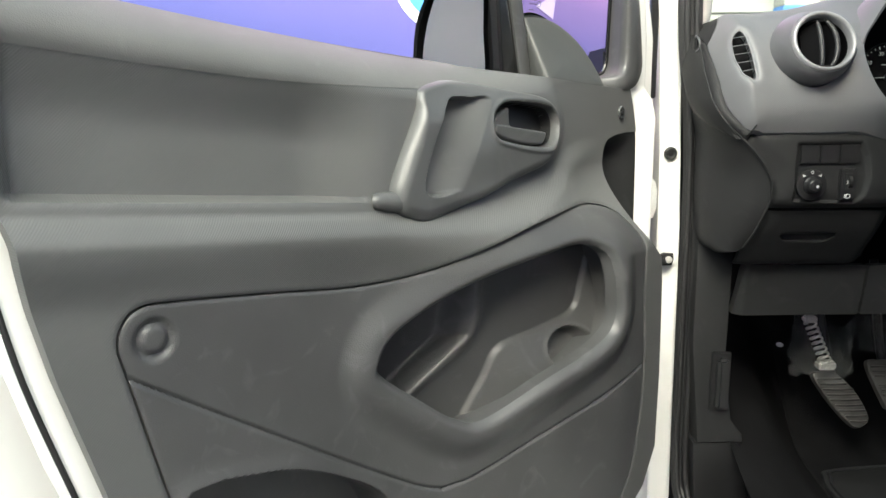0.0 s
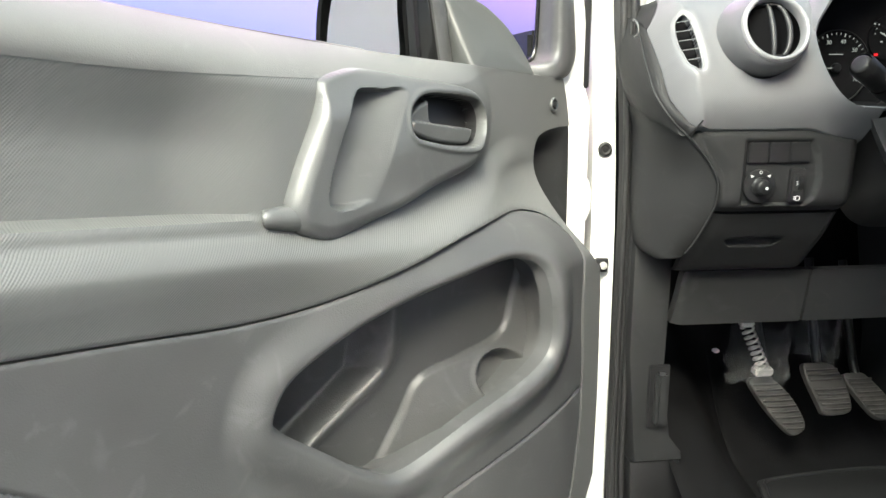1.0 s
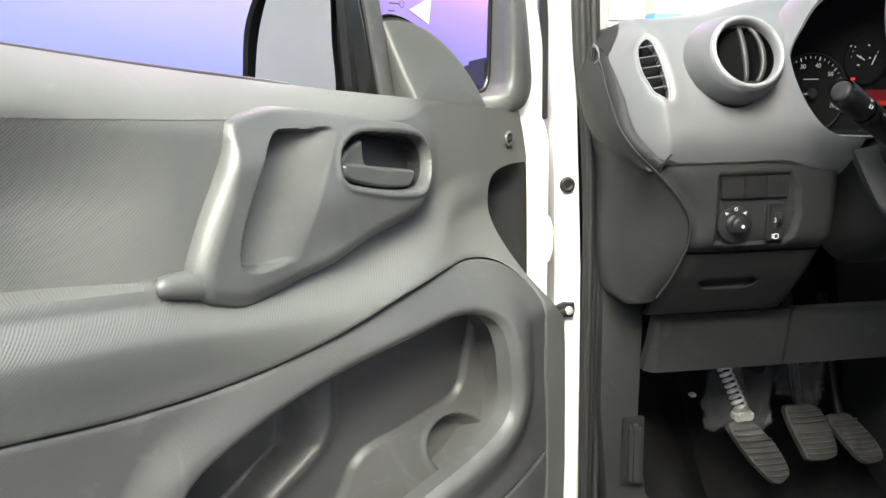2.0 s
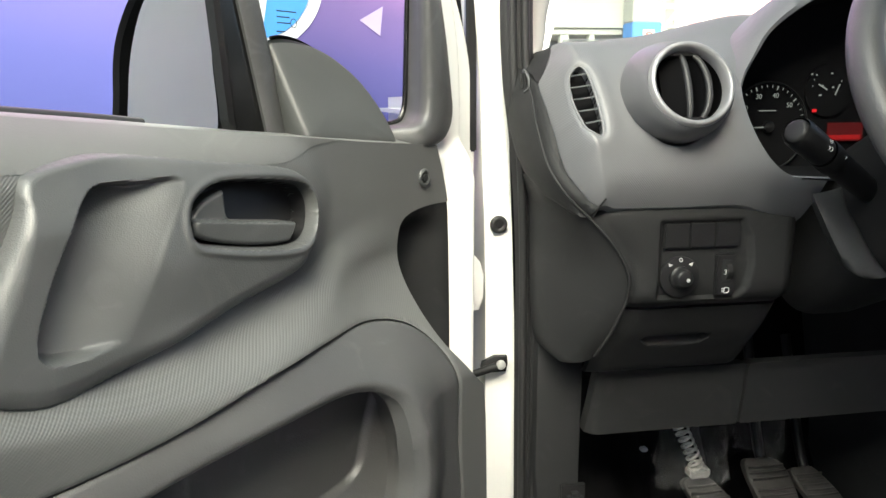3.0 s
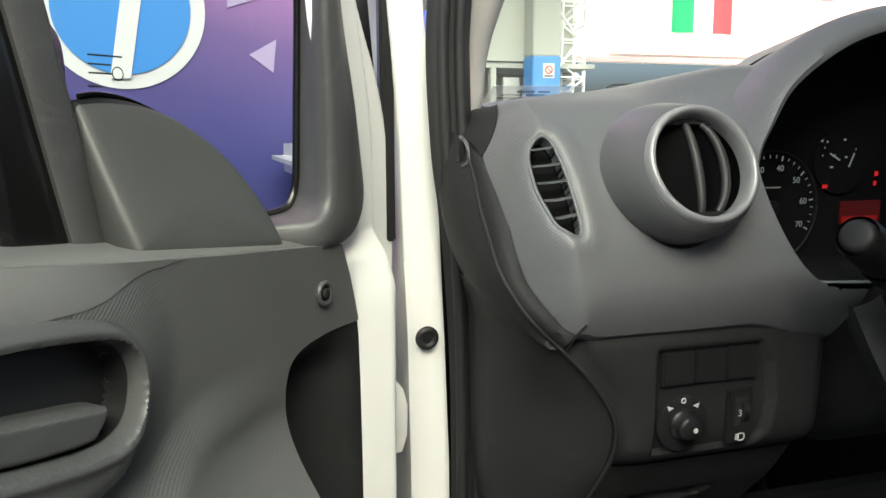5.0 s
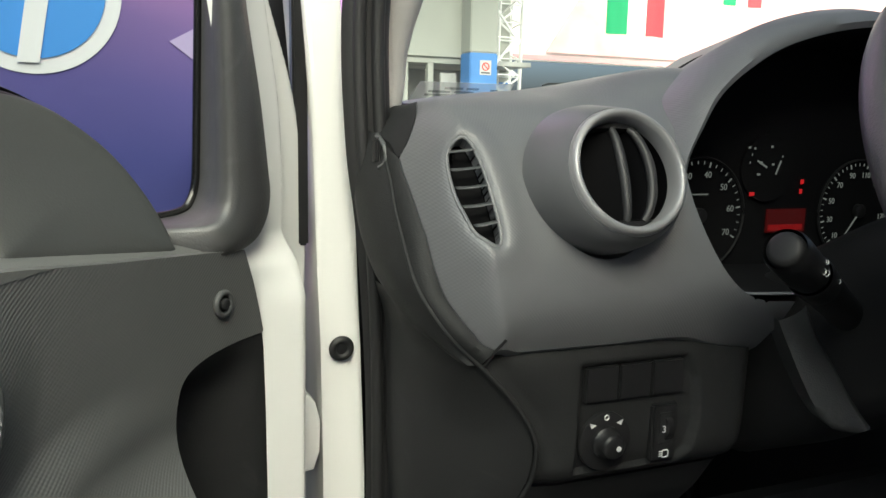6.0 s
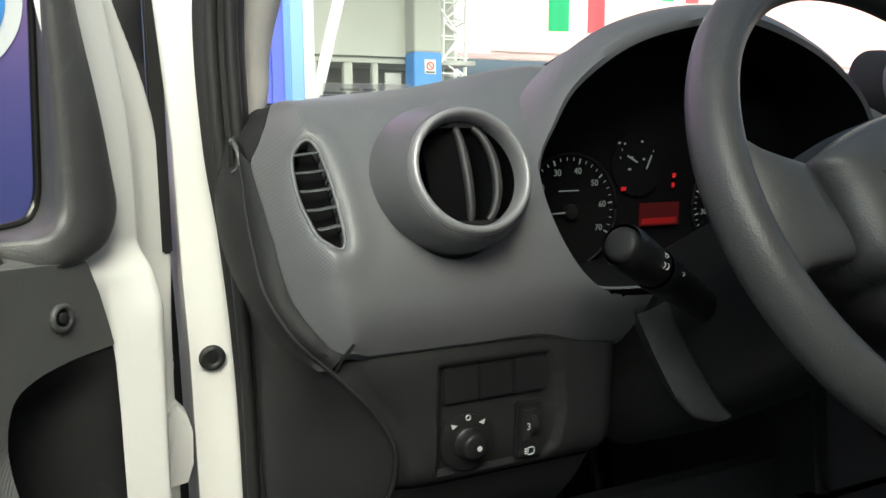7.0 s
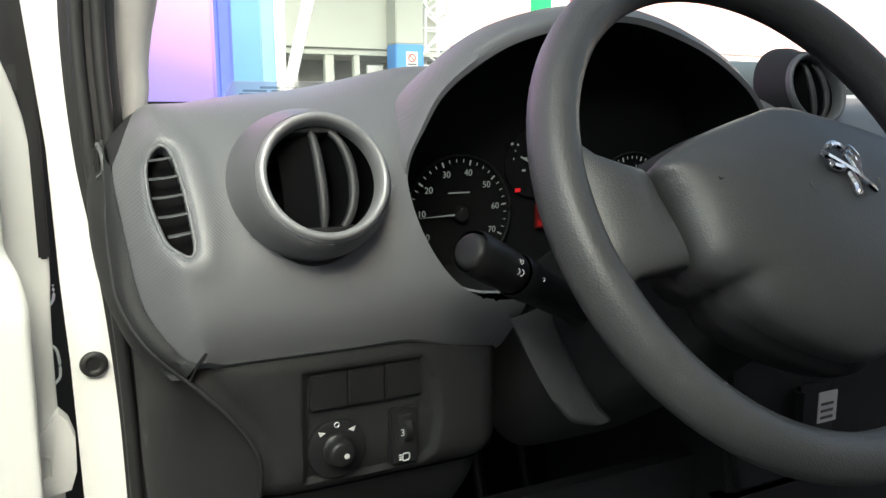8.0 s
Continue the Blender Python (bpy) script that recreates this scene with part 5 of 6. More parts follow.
def steering_wheel():
    w = thing("steering_wheel", "dark grey moulded plastic steering wheel", "steering wheel", WHEEL_C)
    a = np.linspace(0, 2 * math.pi, 96, endpoint=False)
    sides = 16
    rings = []
    for t in a:
        ring = []
        for k in range(sides):
            b = 2 * math.pi * k / sides
            r = 0.0165 * math.cos(b)
            ring.append(WHEEL @ Vector(((0.186 + r) * math.cos(t), (0.186 + r) * math.sin(t), 0.0185 * math.sin(b))))
        rings.append(np.array(ring))
    loft("rim", rings + [rings[0]], LEATHER, w, "grained grey rim")
    # hub cushion with its seam, spokes and badge
    half = [(0.0, 0.0575), (0.035, 0.0500), (0.075, 0.0385), (0.108, 0.0255), (0.1245, 0.0155), (0.1225, 0.004), (0.1185, -0.012), (0.1170, -0.034), (0.1140, -0.052), (0.104, -0.0625), (0.093, -0.0680), (0.084, -0.085), (0.062, -0.1025), (0.030, -0.119)]
    pad = closed_spline(half + [(0.0, -0.128)] + [(-x, y) for x, y in half[:0:-1]], 6)
    mid = np.array([0.0, -0.03])
    rings = []
    soft_pad = pad.copy()
    for _ in range(260):
        soft_pad = (np.roll(soft_pad, 1, 0) + 2 * soft_pad + np.roll(soft_pad, -1, 0)) / 4
    for s, z in ((0.97, -0.02), (0.99, 0.008), (1.0, 0.016), (0.985, 0.022), (0.96, 0.0265), (0.92, 0.031), (0.86, 0.0355), (0.75, 0.041), (0.6, 0.045), (0.4, 0.048), (0.15, 0.049), (0.02, 0.049)):
        ease = float(smooth01((1 - s) / 0.30))
        rings.append(np.array([WHEEL @ Vector((*(mid + ((1 - ease) * p + ease * q - mid) * s), z)) for p, q in zip(pad, soft_pad)]))
    loft("hub_cushion", rings, LEATHER, w, "grained grey hub cushion", cap=True, sharp=70)
    rings = []
    for s, z in ((0.6, -0.06), (0.9, -0.045), (1.0, -0.03), (1.05, -0.012), (1.05, -0.004), (0.96, 0.002)):
        rings.append(np.array([WHEEL @ Vector((*(mid + (np.array(p) - mid) * s), z)) for p in pad]))
    loft("hub_shroud", rings, BLACK_PLASTIC, w, "black hub shroud", sharp=70)
    for sx in (-1, 1):
        spoke = []
        for x, top, low, z, th, k in ((0.1295, 0.013, -0.048, 0.002, 0.008, 1.0), (0.1300, 0.016, -0.051, 0.003, 0.013, 1.0), (0.1320, 0.018, -0.052, 0.005, 0.0155, 1.0), (0.145, 0.021, -0.052, 0.006, 0.0160, 0.8), (0.162, 0.030, -0.054, 0.004, 0.0150, 0.4), (0.174, 0.046, -0.062, 0.0, 0.014, 0.0), (0.180, 0.056, -0.070, -0.001, 0.010, 0.0)):
            m0, hf = (top + low) / 2, (top - low) / 2
            ring = []
            for t in np.linspace(0, 2 * math.pi, 32, endpoint=False):
                y = m0 + hf * math.copysign(abs(math.cos(t)) ** 0.6, math.cos(t))
                inset = 0.012 * min(max((-0.004 - y) / 0.05, 0), 1) - 0.001 * min(max((y - 0.006) / 0.015, 0), 1)
                ring.append(WHEEL @ Vector((sx * (x - k * inset), y, z + th * math.copysign(abs(math.sin(t)) ** 0.6, math.sin(t)))))
            spoke.append(np.array(ring))
        loft("spoke", spoke, LEATHER, w, "grained grey spoke", sharp=60)
    # chrome badge drawn as plain strokes in a shallow bowl
    top = 0.052
    strokes = [[(-0.018, 0.010), (-0.008, 0.004), (0.006, -0.006), (0.020, -0.020)], [(-0.010, 0.014), (0.000, 0.015), (0.008, 0.006), (0.012, -0.008)], [(-0.014, 0.002), (-0.008, -0.001), (0.000, -0.002)], [(0.002, -0.004), (0.004, -0.014), (0.002, -0.022)], [(0.010, 0.014), (0.014, 0.004), (0.010, -0.004)]]
    part("badge", bmesh_tubes([[WHEEL @ Vector((x, y - 0.006, top)) for x, y in s] for s in strokes], 0.0028), CHROME, w, "chrome badge strokes")
    rim2 = [WHEEL @ Vector((0.034 * math.cos(t), -0.010 + 0.034 * math.sin(t), 0.0485 - 0.0025 * abs(math.sin(t)))) for t in np.linspace(math.pi * 1.05, math.pi * 1.95, 24)]
    tube("badge_bowl", np.array(rim2), 0.0012, LEATHER, w, "", 6)
    tube("horn_mark", np.array([WHEEL @ Vector((x, -0.004, 0.0375)) for x in (-0.096, -0.090, -0.084)]), 0.0012, LEATHER, w, "", 6)
    return w


steering_wheel()


# ---- air outlets ----
def disc(radius, count=32, squash=1.0):
    return [(radius * math.cos(a), radius * squash * math.sin(a)) for a in np.linspace(0, 2 * math.pi, count, endpoint=False)]


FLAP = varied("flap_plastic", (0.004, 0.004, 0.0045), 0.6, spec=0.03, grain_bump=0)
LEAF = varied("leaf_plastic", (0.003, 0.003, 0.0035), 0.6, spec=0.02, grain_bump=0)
VANE = varied("vane_plastic", (0.026, 0.026, 0.028), 0.5, grain_bump=0)


def round_vent(centre, normal, up, size, collar_back, shade=COLLAR_GREY, ring_shade=SATIN):
    v = thing("round_air_vent", "round black air vent with a satin grey ring", "air vent", centre, "round vents")
    m = axes(centre, Vector(up).cross(Vector(normal)), up)

    def ring(r, z, n=56, rise=0.0):
        return np.array([m @ Vector((r * size * math.cos(a), r * size * math.sin(a) + rise, z)) for a in np.linspace(0, 2 * math.pi, n, endpoint=False)])
    loft("collar", [ring(1.36, -collar_back, rise=0.009), ring(1.34, -collar_back * 0.7, rise=0.006), ring(1.26, -0.016, rise=0.002), ring(1.18, -0.004), ring(1.11, 0.001), ring(1.02, 0.0)], shade, v, "smooth grey collar", sharp=70)
    loft("bezel_ring", [ring(1.10, -0.004), ring(1.10, 0.001), ring(1.09, 0.0035), ring(1.08, 0.003), ring(1.075, 0.004), ring(1.06, 0.0065), ring(1.01, 0.0078), ring(0.965, 0.0068), ring(0.93, 0.003), ring(0.91, -0.003), ring(0.905, -0.010)], ring_shade, v, "satin grey ring", sharp=70)
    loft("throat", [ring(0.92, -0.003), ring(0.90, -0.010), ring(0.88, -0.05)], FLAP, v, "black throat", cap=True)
    # a tilted flap with two leaves, each with a thick rounded edge
    for x0, bow, wide in ((-0.10, 0.06, 0.80), (0.10, 0.40, 0.36)):
        rows, edge = [], []
        for y in np.linspace(-0.80, 0.80, 21):
            w = math.sqrt(max(1 - (y / 0.86) ** 2, 0.0))
            xe = (x0 + bow * w) * size
            z = 0.006 * w - 0.008
            edge.append((xe, y * size, z))
            rows.append([(xe, y * size, z), (xe - 0.25 * wide * size, y * size, z - 0.006), (xe - 0.7 * wide * size, y * size, z - 0.014), (xe - 0.7 * wide * size, y * size, z - 0.018), (xe, y * size, z - 0.006)])
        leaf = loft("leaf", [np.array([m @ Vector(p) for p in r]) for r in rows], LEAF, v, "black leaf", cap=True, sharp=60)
        tube("leaf_edge", np.array([m @ Vector(p) for p in edge]), np.array([0.0022 + 0.0018 * math.sqrt(max(1 - (p[1] / size / 0.82) ** 2, 0)) for p in edge]), VANE, leaf, "dark grey rounded edge", 8)
    for s in (1, -1):
        out = [(x * size, s * math.sqrt(max(0.9 ** 2 - x * x, 0)) * size) for x in np.linspace(-0.42, 0.42, 12)] + [(0.42 * size, s * 0.78 * size), (-0.42 * size, s * 0.78 * size)]
        solid("stop_bar", out[::-s], m @ pose(0, 0, -0.004), 0.01, BLACK_PLASTIC, v, "black stop bar", 0.0008)
    return v


round_vent(VENT_C, VENT_N, VENT_U, 0.0448, 0.046)
round_vent(Vector((1.205, 1.285, 1.005)), Vector((-0.05, -0.95, 0.3)).normalized(), Vector((0, 0.3, 0.95)), 0.040, 0.035, DARK_GREY, COLLAR_GREY)


def slot_vent():
    v = thing("slot_air_vent", "narrow black side window vent with slats", "air vent", (0.49, 1.24, 0.92))
    back = np.array([DASH.at(np.array(x), np.array(y), np.array(float(np.interp(y, PROFILE_V, PROFILE_H)) - 0.016 - float(end_drop(x, y)))) for x, y in SLOT_UV])
    front = np.array([DASH.at(np.array(x), np.array(y), np.array(float(np.interp(y, PROFILE_V, PROFILE_H)) - 0.002 - float(end_drop(x, y)))) for x, y in SLOT_UV])
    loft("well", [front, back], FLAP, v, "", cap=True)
    tube("slot_rim", front + np.array((0, 0.0008, 0)), 0.0017, DASH_GREY, v, "grey moulded lip", 8, closed=True, up=(0, 1, 0))
    for z, x0, x1 in ((0.944, 0.4785, 0.4965), (0.931, 0.4782, 0.4985), (0.918, 0.4792, 0.5000), (0.905, 0.4812, 0.5012), (0.892, 0.4860, 0.5020)):
        y = float(np.interp(z, PROFILE[:60, 1], PROFILE[:60, 0]))
        rows = []
        for s in np.linspace(0, 1, 6):
            x = x0 + (x1 - x0) * s
            d = float(end_drop(x, float(dash_v(z))))
            yy = y + 0.004 + d
            zz = z + 0.003 * s
            rows.append(np.array([(x, yy, zz + 0.0008), (x, yy - 0.0008, zz), (x, yy + 0.005, zz + 0.0006), (x, yy + 0.005, zz + 0.0014)]))
        loft("slat", rows, SMOOTH_GREY, v, "grey slat", sharp=30)
    return v


slot_vent()


# ---- switches ----
def text_part(name, body, m, size, material, parent, align="CENTER"):
    cu = bpy.data.curves.new(name, "FONT")
    cu.body, cu.size, cu.align_x, cu.align_y, cu.extrude = body, size, align, "CENTER", 0.0002
    tmp = bpy.data.objects.new("tmp", cu)
    me = bpy.data.meshes.new_from_object(tmp)
    bpy.data.objects.remove(tmp)
    me.transform(m)
    return link_mesh(name, me, material, parent)


def switches():
    y = 1.2275
    bank = thing("switch_bank", "row of three blank black switch plates", "switch", (0.63, y, 0.76), "dashboard switches")
    for i in range(3):
        x = 0.583 + 0.0318 * i
        box_part("blank_plate", (x, y - 0.0035, 0.747), (x + 0.0310, y + 0.004, 0.777), BLACK_PLASTIC, bank, "", 0.0012)
    knob = thing("mirror_adjuster", "round black mirror adjusting knob with white marks", "knob", (0.604, y, 0.713), "dashboard switches")
    m = axes((0.604, y - 0.001, 0.713), (1, 0, 0), (0, 0, 1))
    solid("base_ring", disc(0.0245, 48), m @ pose(0, 0, 0.002), 0.004, BLACK_PLASTIC, knob, "black ring", 0.0012)
    rings = [np.array([m @ Vector((r * math.cos(a), r * math.sin(a), z)) for a in np.linspace(0, 2 * math.pi, 32, endpoint=False)]) for r, z in ((0.0135, 0.002), (0.0133, 0.005), (0.0112, 0.0065), (0.0105, 0.013), (0.0098, 0.0155), (0.008, 0.0165), (0.001, 0.0167))]
    loft("dial", rings, BLACK_PLASTIC, knob, "dark grey dial", cap=True, sharp=50)
    solid("dot", disc(0.0022, 16), m @ pose(0.003, -0.001, 0.0172), 0.001, PRINT_WHITE, knob, "white dot")
    for a in (-38, 38):
        x, z = 0.0205 * math.sin(radians(a)), 0.0205 * math.cos(radians(a))
        s = 1 if a > 0 else -1
        solid("arrow_mark", [(x - 0.003, z - 0.001 * s), (x + 0.003, z + 0.001 * s), (x + 0.0015 * s, z - 0.0035)], m @ pose(0, 0, 0.0027), 0.0006, PRINT_WHITE, knob, "white arrow print")
    tube("zero_mark", np.array([m @ Vector((0.002 * math.cos(a), 0.0205 + 0.002 * math.sin(a), 0.0024)) for a in np.linspace(0, 6.28, 14, endpoint=False)]), 0.0006, PRINT_WHITE, knob, "white ring print", 6, closed=True)
    lev = thing("headlamp_leveller", "black headlamp levelling thumbwheel in its plate", "switch", (0.663, y, 0.713), "dashboard switches")
    box_part("plate", (0.650, y - 0.003, 0.6885), (0.675, y + 0.004, 0.738), BLACK_PLASTIC, lev, "", 0.0015)
    box_part("window", (0.6555, y - 0.0042, 0.703), (0.6695, y - 0.001, 0.732), DARK_GREY, lev, "dark grey recess", 0.001)
    bm = bmesh.new()
    bmesh.ops.create_cone(bm, cap_ends=True, segments=28, radius1=0.011, radius2=0.011, depth=0.006)
    bmesh.ops.transform(bm, matrix=pose(0.665, y + 0.0015, 0.717, 0, 90, 0), verts=bm.verts)
    part("thumbwheel", bm, BLACK_PLASTIC, lev, "black ribbed thumbwheel")
    tm = axes((0.6605, y - 0.0050, 0.7165), (1, 0, 0), (0, 0, 1))
    text_part("digit", "3", tm, 0.0085, PRINT_WHITE, lev)
    lamp = [[(-0.003, 0.003), (0.002, 0.0028), (0.003, 0.0), (0.002, -0.0028), (-0.003, -0.003), (-0.0032, 0.0), (-0.003, 0.003)]]
    lm = axes((0.664, y - 0.0036, 0.6945), (1, 0, 0), (0, 0, 1))
    part("lamp_mark", bmesh_tubes([[lm @ Vector((x, z, 0)) for x, z in p] for p in lamp] + [[lm @ Vector((-0.0065, z, 0)), lm @ Vector((-0.004, z + 0.0004, 0))] for z in (-0.002, 0.0, 0.002)], 0.0006, 6), PRINT_WHITE, lev, "white lamp print")


switches()


# ---- instruments ----
RED_DIM = glowing("red_bar", (0.9, 0.015, 0.02), 0.09)


def instruments():
    y = 1.335
    clu = thing("instrument_cluster", "black instrument cluster with white dials and red lights", "instrument cluster", (0.89, y, 0.88))
    out = closed_spline([(x, z) for x, z in OPENING], 4)
    c = out.mean(0)
    solid("back_plate", [tuple(c + (p - c) * 1.04) for p in out], axes((0, y + 0.002, 0), (1, 0, 0), (0, 0, 1)), 0.01, DIAL_BLACK, clu, "matt black plate")

    def dial(cx, cz, r, first, last, count, start, sweep, needle, every=1):
        m = axes((cx, y - 0.002, cz), (1, 0, 0), (0, 0, 1))
        face = solid("dial_face", disc(r * 1.22, 56), m, 0.003, DIAL_BLACK, clu, "black dial face")
        tube("dial_rim", np.array([m @ Vector((r * 1.22 * math.cos(a), r * 1.22 * math.sin(a), 0.001)) for a in np.linspace(0, 6.283, 56, endpoint=False)]), 0.0012, DARK_GREY, face, "dark rim", 6, closed=True)
        n = count * 4
        for i in range(n + 1):
            a = radians(start - sweep * i / n)
            big = i % 4 == 0
            r0, r1, w = (r * 1.03 if big else r * 1.07), r * 1.14, (0.0008 if big else 0.0004)
            dx, dz = math.cos(a), math.sin(a)
            solid("tick", [(r0 * dx - w * dz, r0 * dz + w * dx), (r0 * dx + w * dz, r0 * dz - w * dx), (r1 * dx + w * dz, r1 * dz - w * dx), (r1 * dx - w * dz, r1 * dz + w * dx)], m @ pose(0, 0, 0.0006), 0.0004, DIAL_WHITE, face)
            if big and (i // 4) % every == 0:
                val = first + (last - first) * i // n
                text_part("numeral", str(val), m @ pose(r * 0.87 * dx, r * 0.87 * dz, 0.0008), 0.0086 * r / 0.045, DIAL_WHITE, face)
        a = radians(needle)
        solid("needle", [(-0.001 * math.sin(a), 0.001 * math.cos(a)), (0.001 * math.sin(a), -0.001 * math.cos(a)), (r * math.cos(a) + 0.0005 * math.sin(a), r * math.sin(a)), (r * math.cos(a) - 0.0005 * math.sin(a), r * math.sin(a))], m @ pose(0, 0, 0.006), 0.0006, DIAL_WHITE, face, "white needle")
        solid("needle_cap", disc(0.0075, 24), m @ pose(0, 0, 0.0075), 0.006, BLACK_PLASTIC, face, "black needle cap", 0.0015)
        return m, face
    m, face = dial(0.771, 0.882, 0.047, 0, 70, 7, 212, 238, 182)
    solid("caption", [(-0.012, 0.020), (0.012, 0.020), (0.012, 0.0213), (-0.012, 0.0213)], m @ pose(0, 0, 0.0006), 0.0004, DIAL_WHITE, face, "small white bar")
    dial(0.985, 0.882, 0.045, 10, 190, 9, 222, 262, 232, 1)
    # small double gauge
    m = axes((0.857, y - 0.002, 0.928), (1, 0, 0), (0, 0, 1))
    small = solid("small_gauge", disc(0.034, 40), m, 0.003, DIAL_BLACK, clu, "black double gauge")
    for pts in (((-0.017, 0.008), (-0.004, 0.001)), ((0.008, -0.006), (0.014, 0.008))):
        (x0, z0), (x1, z1) = pts
        d = Vector((x1 - x0, z1 - z0)).normalized() * 0.0009
        solid("needle", [(x0 - d.y, z0 + d.x), (x0 + d.y, z0 - d.x), (x1 + d.y, z1 - d.x), (x1 - d.y, z1 + d.x)], m @ pose(0, 0, 0.003), 0.0005, DIAL_WHITE, small, "white needle")
    for x, z, w in ((-0.026, 0.021, 0.003), (-0.019, 0.020, 0.0022), (0.003, 0.022, 0.003), (-0.010, 0.006, 0.004), (-0.012, -0.006, 0.004), (0.006, 0.004, 0.003), (-0.022, 0.014, 0.001), (-0.024, 0.006, 0.001), (0.018, 0.012, 0.001)):
        solid("gauge_mark", [(x - w / 2, z - 0.0011), (x + w / 2, z - 0.0011), (x + w / 2, z + 0.0011), (x - w / 2, z + 0.0011)], m @ pose(0, 0, 0.0006), 0.0004, DIAL_WHITE, small)
    # red screen and warning lights
    q = axes((0.886, y - 0.003, 0.874), (1, 0, 0), (0, 0, 1))
    scr = solid("red_screen", [(-0.026, -0.012), (0.026, -0.012), (0.026, 0.012), (-0.026, 0.012)], q, 0.002, RED_SCREEN, clu, "dim red display")
    solid("screen_line", [(-0.024, -0.010), (0.022, -0.010), (0.022, -0.004), (-0.024, -0.004)], q @ pose(0, 0, 0.0006), 0.0005, RED_DIM, scr, "bright red bar")
    for x, z, w, h in ((0.838, 0.902, 0.006, 0.004), (0.904, 0.914, 0.004, 0.005), (0.903, 0.904, 0.003, 0.005)):
        solid("warning_light", [(x - w / 2, z - h / 2), (x + w / 2, z - h / 2 + 0.0006), (x + w / 2, z + h / 2), (x - w / 2, z + h / 2)], axes((0, y - 0.003, 0), (1, 0, 0), (0, 0, 1)), 0.001, RED_LIGHT, clu, "red warning light")
    return clu


instruments()


# ---- steering column and stalk ----
SHROUD = varied("shroud_plastic", (0.015, 0.015, 0.016), 0.5, spec=0.25, grain=1200, grain_bump=0.12)

def column():
    col = thing("steering_column", "dark grey steering column shroud", "steering column", (0.888, 1.2, 0.84))
    ax = (WHEEL.to_3x3() @ Vector((0, 0, -1))).normalized()
    base = WHEEL_C + ax * 0.05
    rings = []
    for d, hw, top, low in ((0.0, 0.055, 0.035, -0.080), (0.03, 0.068, 0.045, -0.095), (0.09, 0.076, 0.050, -0.105), (0.16, 0.080, 0.052, -0.110), (0.26, 0.080, 0.050, -0.115), (0.34, 0.075, 0.04, -0.11)):
        c = base + ax * d
        ring = []
        for t in np.linspace(0, 2 * math.pi, 40, endpoint=False):
            cx, cz = math.cos(t), math.sin(t)
            x = hw * math.copysign(abs(cx) ** 0.55, cx)
            z = (top if cz > 0 else -low) * math.copysign(abs(cz) ** 0.6, cz)
            ring.append(c + Vector((x, 0, 0)) + (WHEEL.to_3x3() @ Vector((0, 1, 0))) * z)
        rings.append(np.array(ring))
    loft("shroud", rings, SHROUD, col, "dark grey shroud", cap=True, sharp=50)
    # lighter side facet
    lf = open_spline([(0.748, 1.196, 0.8105), (0.757, 1.192, 0.789), (0.769, 1.187, 0.762), (0.782, 1.183, 0.738), (0.7978, 1.1795, 0.718), (0.812, 1.178, 0.712)], 6)
    rt = open_spline([(0.806, 1.222, 0.815), (0.803, 1.205, 0.79), (0.806, 1.190, 0.772), (0.812, 1.178, 0.750), (0.824, 1.172, 0.729), (0.8357, 1.170, 0.7157)], 6)
    rows = [lf + np.array((0.012, 0.03, 0))]
    for f in np.linspace(0, 1, 7):
        rows.append(lf + (rt - lf) * f + np.array((-0.002, -0.006, 0)) * math.sin(f * math.pi) ** 0.7)
    rows.append(rt + np.array((0.006, 0.03, 0)))
    loft("side_facet", rows, INSERT_GREY, col, "lighter grey facet", closed=False, sharp=60)
    # ignition lock below
    m = axes((0.838, 1.185, 0.728), (1, 0, 0), (0, 0.3, 1))
    solid("ignition_surround", [(-0.018, -0.010), (0.016, -0.014), (0.020, 0.008), (-0.010, 0.013)], m, 0.03, BLACK_PLASTIC, col, "black lock surround", 0.003)
    st = thing("indicator_stalk", "black light stalk with a round turning tip", "stalk", (0.70, 1.1, 0.87))
    a, b = Vector((0.6675, 1.1175, 0.8855)), Vector((0.806, 1.180, 0.815))
    d = (b - a).normalized()
    s = d.cross(Vector((0, 0, 1))).normalized()
    o = s.cross(d)

    def ring(f, r):
        c = a.lerp(b, f)
        return np.array([c + s * (r * math.cos(t)) + o * (r * math.sin(t)) for t in np.linspace(0, 2 * math.pi, 32, endpoint=False)])
    loft("tip_cap", [ring(0.03, 0.0135), ring(0.0, 0.0128), ring(-0.015, 0.0112), ring(-0.020, 0.0085), ring(-0.022, 0.001)], SHROUD, st, "dark grey domed end", cap=True, sharp=60)
    loft("turning_sleeve", [ring(0.0, 0.0150), ring(0.03, 0.0163), ring(0.06, 0.0165), ring(0.30, 0.0158), ring(0.33, 0.0152), ring(0.33, 0.013)], BLACK_PLASTIC, st, "black turning sleeve", sharp=40)
    loft("arm", [ring(0.34, 0.0165), ring(0.36, 0.0172), ring(0.48, 0.0165), ring(0.50, 0.0155), ring(0.52, 0.0155), ring(0.75, 0.0145), ring(1.0, 0.014)], BLACK_PLASTIC, st, "black stalk arm", sharp=40)
